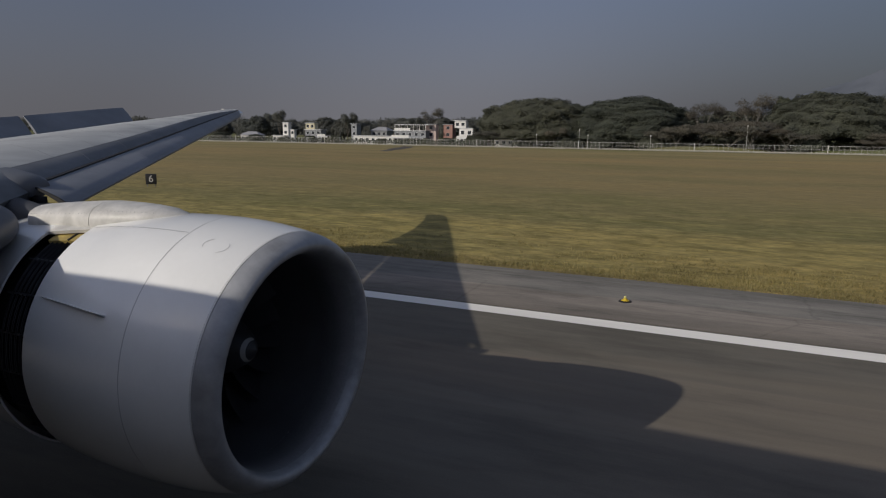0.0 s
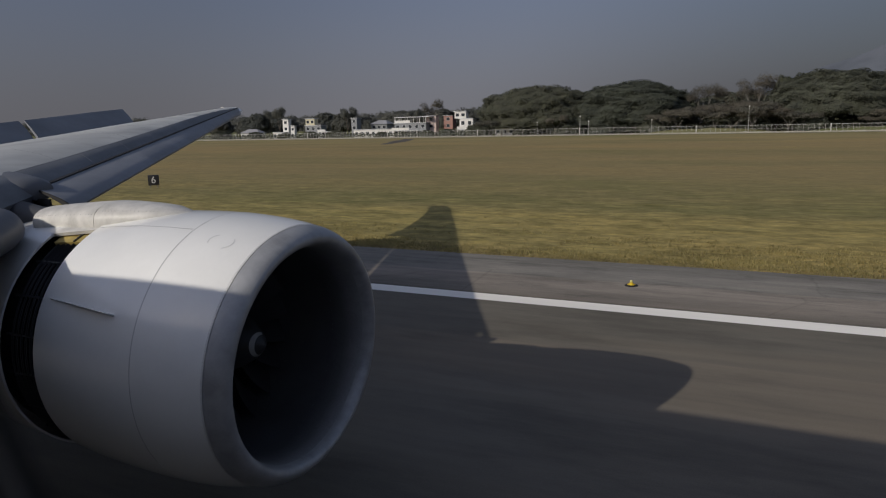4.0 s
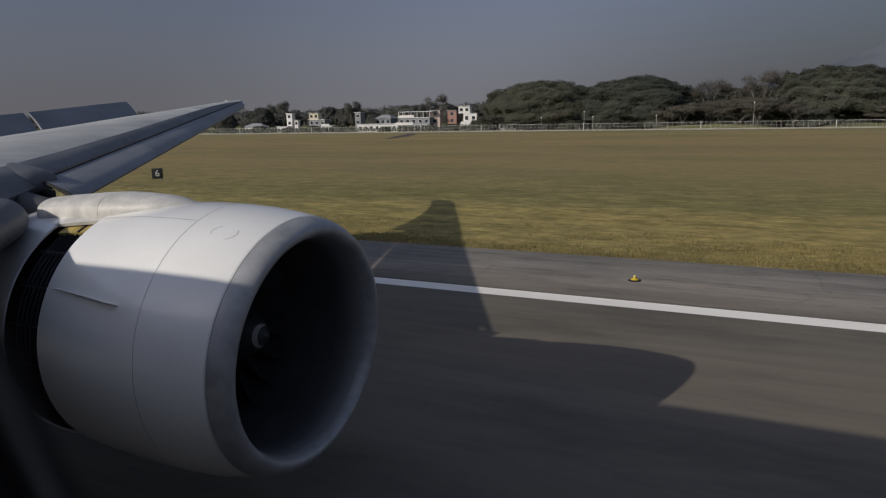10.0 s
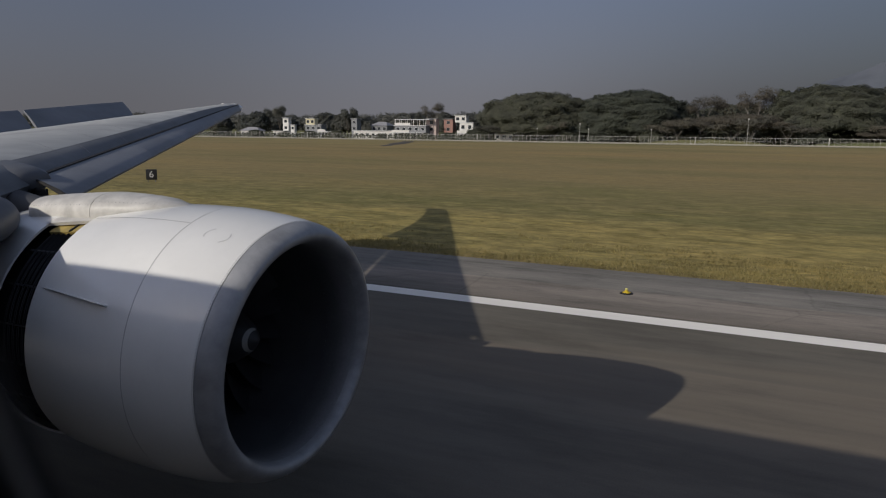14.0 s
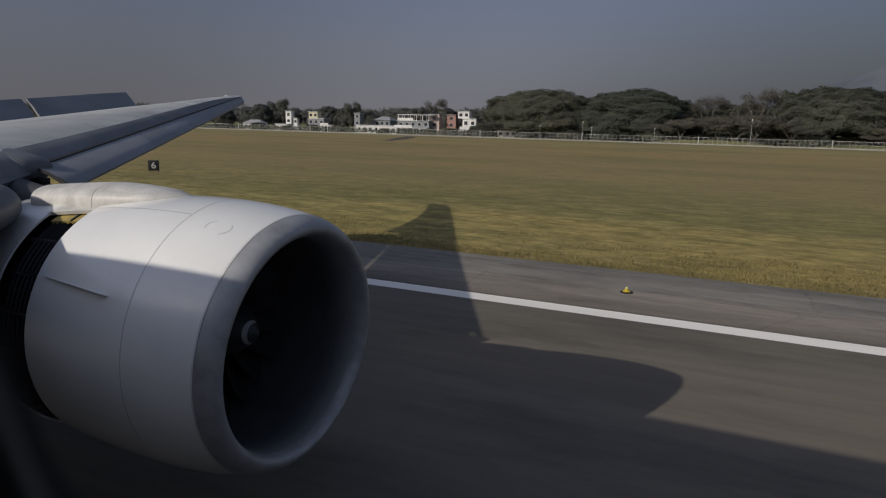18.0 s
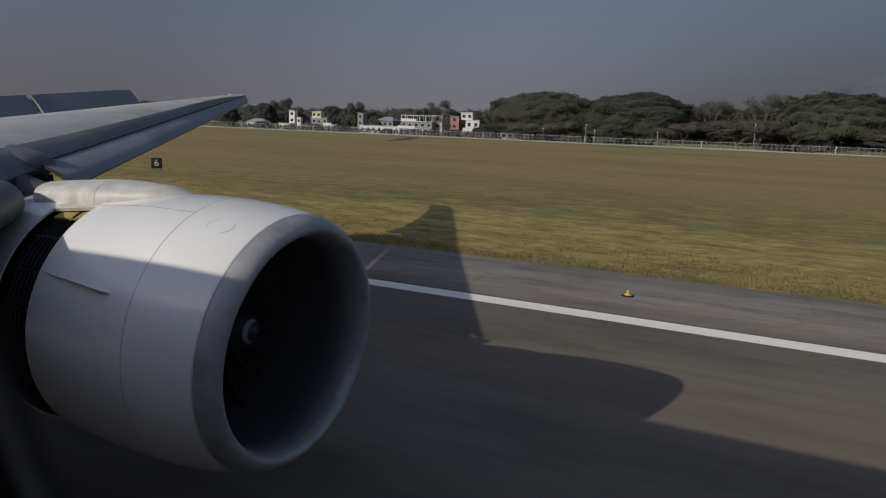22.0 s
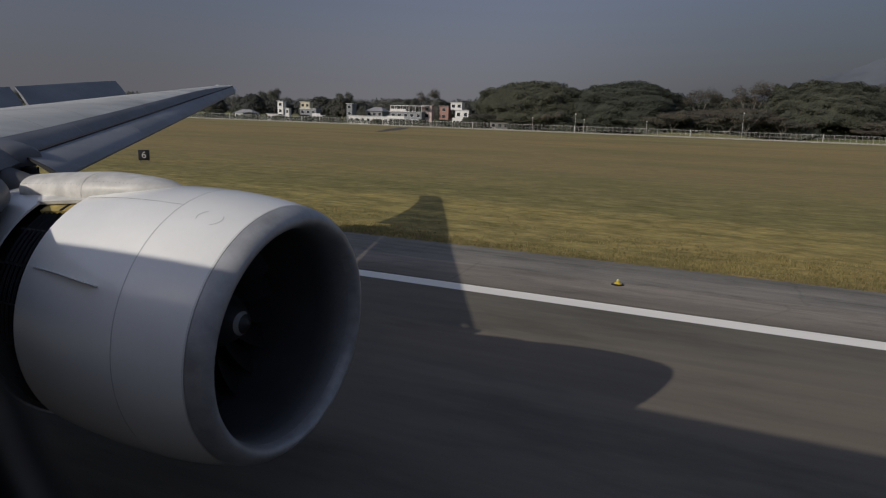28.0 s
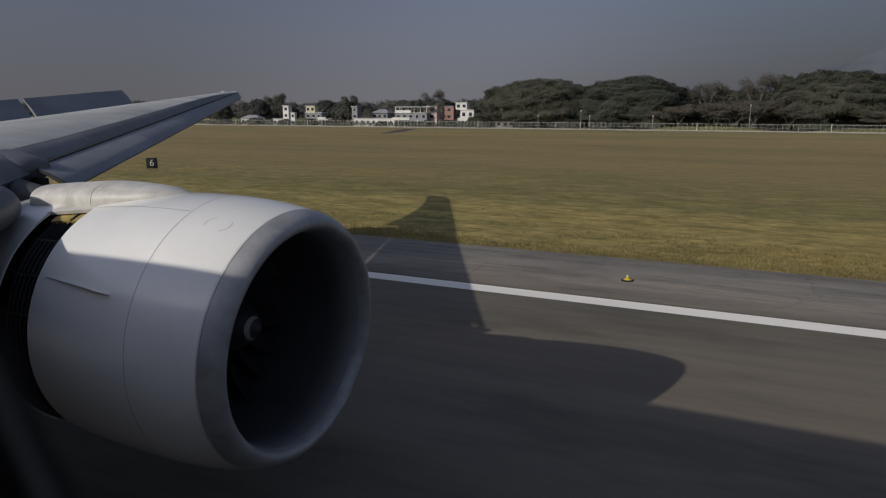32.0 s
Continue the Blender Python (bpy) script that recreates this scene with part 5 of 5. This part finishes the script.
house("house", "low white house with a columned porch", (-185.4, 280, -0.06), 0, 8.3, 4, 1, WALL_WHITE, ROOF_PALE, 3, True, True)
house("house", "dark grey narrow tower house with white eaves", (-176.6, 290, -0.06), 0, 3.2, 4, 3, WALL_GREY, ROOF_PALE, 1)
house("house", "long low white house with a pale flat roof", (-160.5, 281, -0.06), 0, 22, 3.5, 1, WALL_WHITE, ROOF_PALE, 7, high=3.6)
house("house", "two storey white house with roof terrace and columned porch", (-141.2, 282, -0.06), 0, 16.4, 4.5, 2, WALL_GREY, ROOF_PALE, 5, True, True, terrace=True)
house("house", "narrow pinkish house with a flat roof", (-132.2, 286, -0.06), 0, 5, 3, 3, WALL_PINK, ROOF, 1)
house("house", "reddish brick house beside the white box house", (-125.3, 290, -0.06), 0, 4.6, 4, 3, WALL_RED, ROOF, 1)
house("house", "modern white box house with tall dark windows", (-112.9, 282, -0.06), 0, 6.6, 4, 2, WALL_WHITE, ROOF_PALE, 2, True, True, high=3.8)
house("roof_room", "white box room on the modern house", (-116.2, 283, 7.76), 0, 5.5, 3, 1, WALL_WHITE, ROOF_PALE, 2)
house("house", "grey two storey house half hidden in trees", (-168, 300, -0.06), 0, 9, 7, 2, WALL_GREY, ROOF, 3, False)
house("house", "pale house seen through the trees", (-240, 287, -0.06), 0, 12, 5, 1, WALL_WHITE, ROOF, 4, False)
house("house", "low white house seen under the tree crowns", (-93, 281, -0.06), 0, 12, 4, 1, WALL_WHITE, ROOF_PALE, 4, False)


def lamp_post(at, tall):
    ob = thing("lamp_post", "slim white lamp post with a round white head", "lamp post", "lamp posts by the fence", at=at)
    part("pole", tube(bmesh.new(), [(0, 0, 0), (0, 0, tall)], [0.09, 0.06], 8), POST_WHITE, ob)
    bm = bmesh.new()
    bmesh.ops.create_icosphere(bm, subdivisions=2, radius=0.27, matrix=Matrix.Translation((0, 0, tall + 0.3)))
    part("head", bm, WALL_WHITE, ob)
    return ob


for x, tall in ((-76, 5.0), (-55, 5.0), (-31, 5.0), (-58.5, 7.0), (2.5, 9.0)):
    lamp_post((x, FENCE_Y + 4, -0.06), tall)

# ---- what the runway passes further back and further on ----
wall = thing("boundary_wall", "long white rendered boundary wall in panels", "wall", at=(-1300, 262, -0.06))
panel_mesh = mesh_of("wall_panel", a_box((-2.98, -0.1, 0), (2.98, 0.1, 2.7)), WALL_WHITE)
pillar_mesh = mesh_of("pillar", a_box((-0.16, -0.16, 0), (0.16, 0.16, 2.85)), WALL_WHITE)
for k in range(36):
    shared("wall_panel", panel_mesh, wall, Matrix.Translation((6.0 * k, 0, 0)))
    shared("pillar", pillar_mesh, wall, Matrix.Translation((6.0 * k + 3.0, 0, 0)))

shed = thing("striped_shelter", "low red and white striped equipment shelter with grey roof", "shelter", at=(-1215, 226, -0.06))
for k in range(22):
    x = -15.4 + 1.4 * k
    part("stripe_panel", a_box((x, 0, 0), (x + 1.39, 5, 3.2)), RED if k % 2 else WALL_WHITE, shed, soft=False)
part("roof", a_box((-15.8, -0.4, 3.2), (15.8, 5.4, 3.45), 0.03), ROOF, shed)

hut = thing("navaid_station", "open white steel canopy over a red and white chequered hut", "shelter", at=(-335, 205, -0.06))
for x in (-12, -9, -3, 5, 9, 12):
    for y in (-3, 3):
        column = part("column", tube(bmesh.new(), [(x, y, 0.5), (x, y, 5.2)], [0.16, 0.16], 10), WALL_WHITE, hut)
        part("footing", a_box((x - 0.4, y - 0.4, 0), (x + 0.4, y + 0.4, 0.55), 0.03), WALL_WHITE, column)
part("canopy_deck", a_box((-15, -4.5, 5.2), (15, 4.5, 5.6), 0.03), ROOF_PALE, hut, "thin pale steel canopy deck")
for k in range(14):
    part("antenna_rib", tube(bmesh.new(), [(-7 + k, 0, 7.0), (-7 + k, 1.2, 7.35)], [0.12, 0.12], 8), WALL_WHITE, hut)
part("antenna_frame", a_box((-7.2, -0.1, 5.6), (7.2, 0.1, 6.95)), STEEL, hut, soft=False)
part("mast", tube(bmesh.new(), [(0, 1.5, 5.6), (0, 1.5, 10.5)], [0.09, 0.04], 8), WALL_WHITE, hut)
for i in range(8):
    for j in range(3):
        part("hut_panel", a_box((-4.2 + 1.1 * i, -1.6, 0.2 + j), (-3.12 + 1.1 * i, 1.6, 1.18 + j)), RED if (i + j) % 2 else WALL_WHITE, hut, soft=False)

for x, w in ((-830, 34), (-785, 38)):
    house("row_house", "long two storey white terrace with pale flat roof", (x, 300, -0.06), 0, w, 10, 2, WALL_WHITE, ROOF_PALE, 13, group="terraces beyond the fence")
house("apartment_block", "white three storey block with small windows", (-318, 292, -0.06), 0, 12, 9, 3, WALL_WHITE, ROOF_PALE, 4)
house("house", "small white building beside the trees", (235, 290, -0.06), 0, 13, 6, 1, WALL_WHITE, ROOF_PALE, 4)
gate = thing("fence_gate", "white painted steel gate frame in the fence line", "gate", at=(345, FENCE_Y, -0.06))
for x in (-4, 0, 4):
    part("gate_post", a_box((x - 0.15, -0.15, 0), (x + 0.15, 0.15, 3.6)), WALL_WHITE, gate, soft=False)
for z in (0.6, 3.0):
    part("gate_rail", a_box((-3.85, -0.06, z), (3.85, 0.06, z + 0.3)), WALL_WHITE, gate, soft=False)
sign_far = thing("distance_sign", "small black runway distance sign with a white number 7", "sign", at=(372, 50, -0.06), turn=42)
part("panel", a_box((-0.52, -0.1, 0.25), (0.52, 0.1, 1.3), 0.02), SIGN_BLACK, sign_far)
for x in (-0.35, 0.35):
    part("leg", tube(bmesh.new(), [(x, 0, 0), (x, 0, 0.27)], [0.04, 0.04], 8), STEEL, sign_far)
letter("7", 0.95, WALL_WHITE, sign_far, pose(0, -0.112, 0.78, 90, 0, 0))

# ---- distance: hills with the haze mixed into their colour ----


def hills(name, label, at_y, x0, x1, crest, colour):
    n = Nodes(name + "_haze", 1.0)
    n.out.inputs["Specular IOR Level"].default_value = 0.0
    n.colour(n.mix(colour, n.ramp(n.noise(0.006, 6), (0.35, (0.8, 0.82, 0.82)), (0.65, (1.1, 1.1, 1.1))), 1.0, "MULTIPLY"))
    bm = bmesh.new()
    rows = []
    for k in range(121):
        x = x0 + (x1 - x0) * k / 120
        h = crest(x)
        h *= 1 + 0.12 * noise.noise((x * 0.004, at_y * 0.01, 0)) + 0.05 * noise.noise((x * 0.02, 3, 0))
        rows.append([(x, at_y, -5), (x, at_y + 60, h * 0.45), (x, at_y + 160, h * 0.8), (x, at_y + 260, h), (x, at_y + 700, -5)])
    bm = loft(rows, closed=False)
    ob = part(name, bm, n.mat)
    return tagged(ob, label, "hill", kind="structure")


hills("hill", "haze-tinted blue-grey wooded hill in the distance", 2900, -250, 2600, lambda x: 30 + 310 * min(1.0, max(0.0, (x + 200) / 900)), (0.1, 0.11, 0.13))
hills("hill", "faint low haze-tinted hills on the horizon", 3700, -4200, 1500, lambda x: 45 + 20 * math.sin(x / 500), (0.1, 0.11, 0.13))
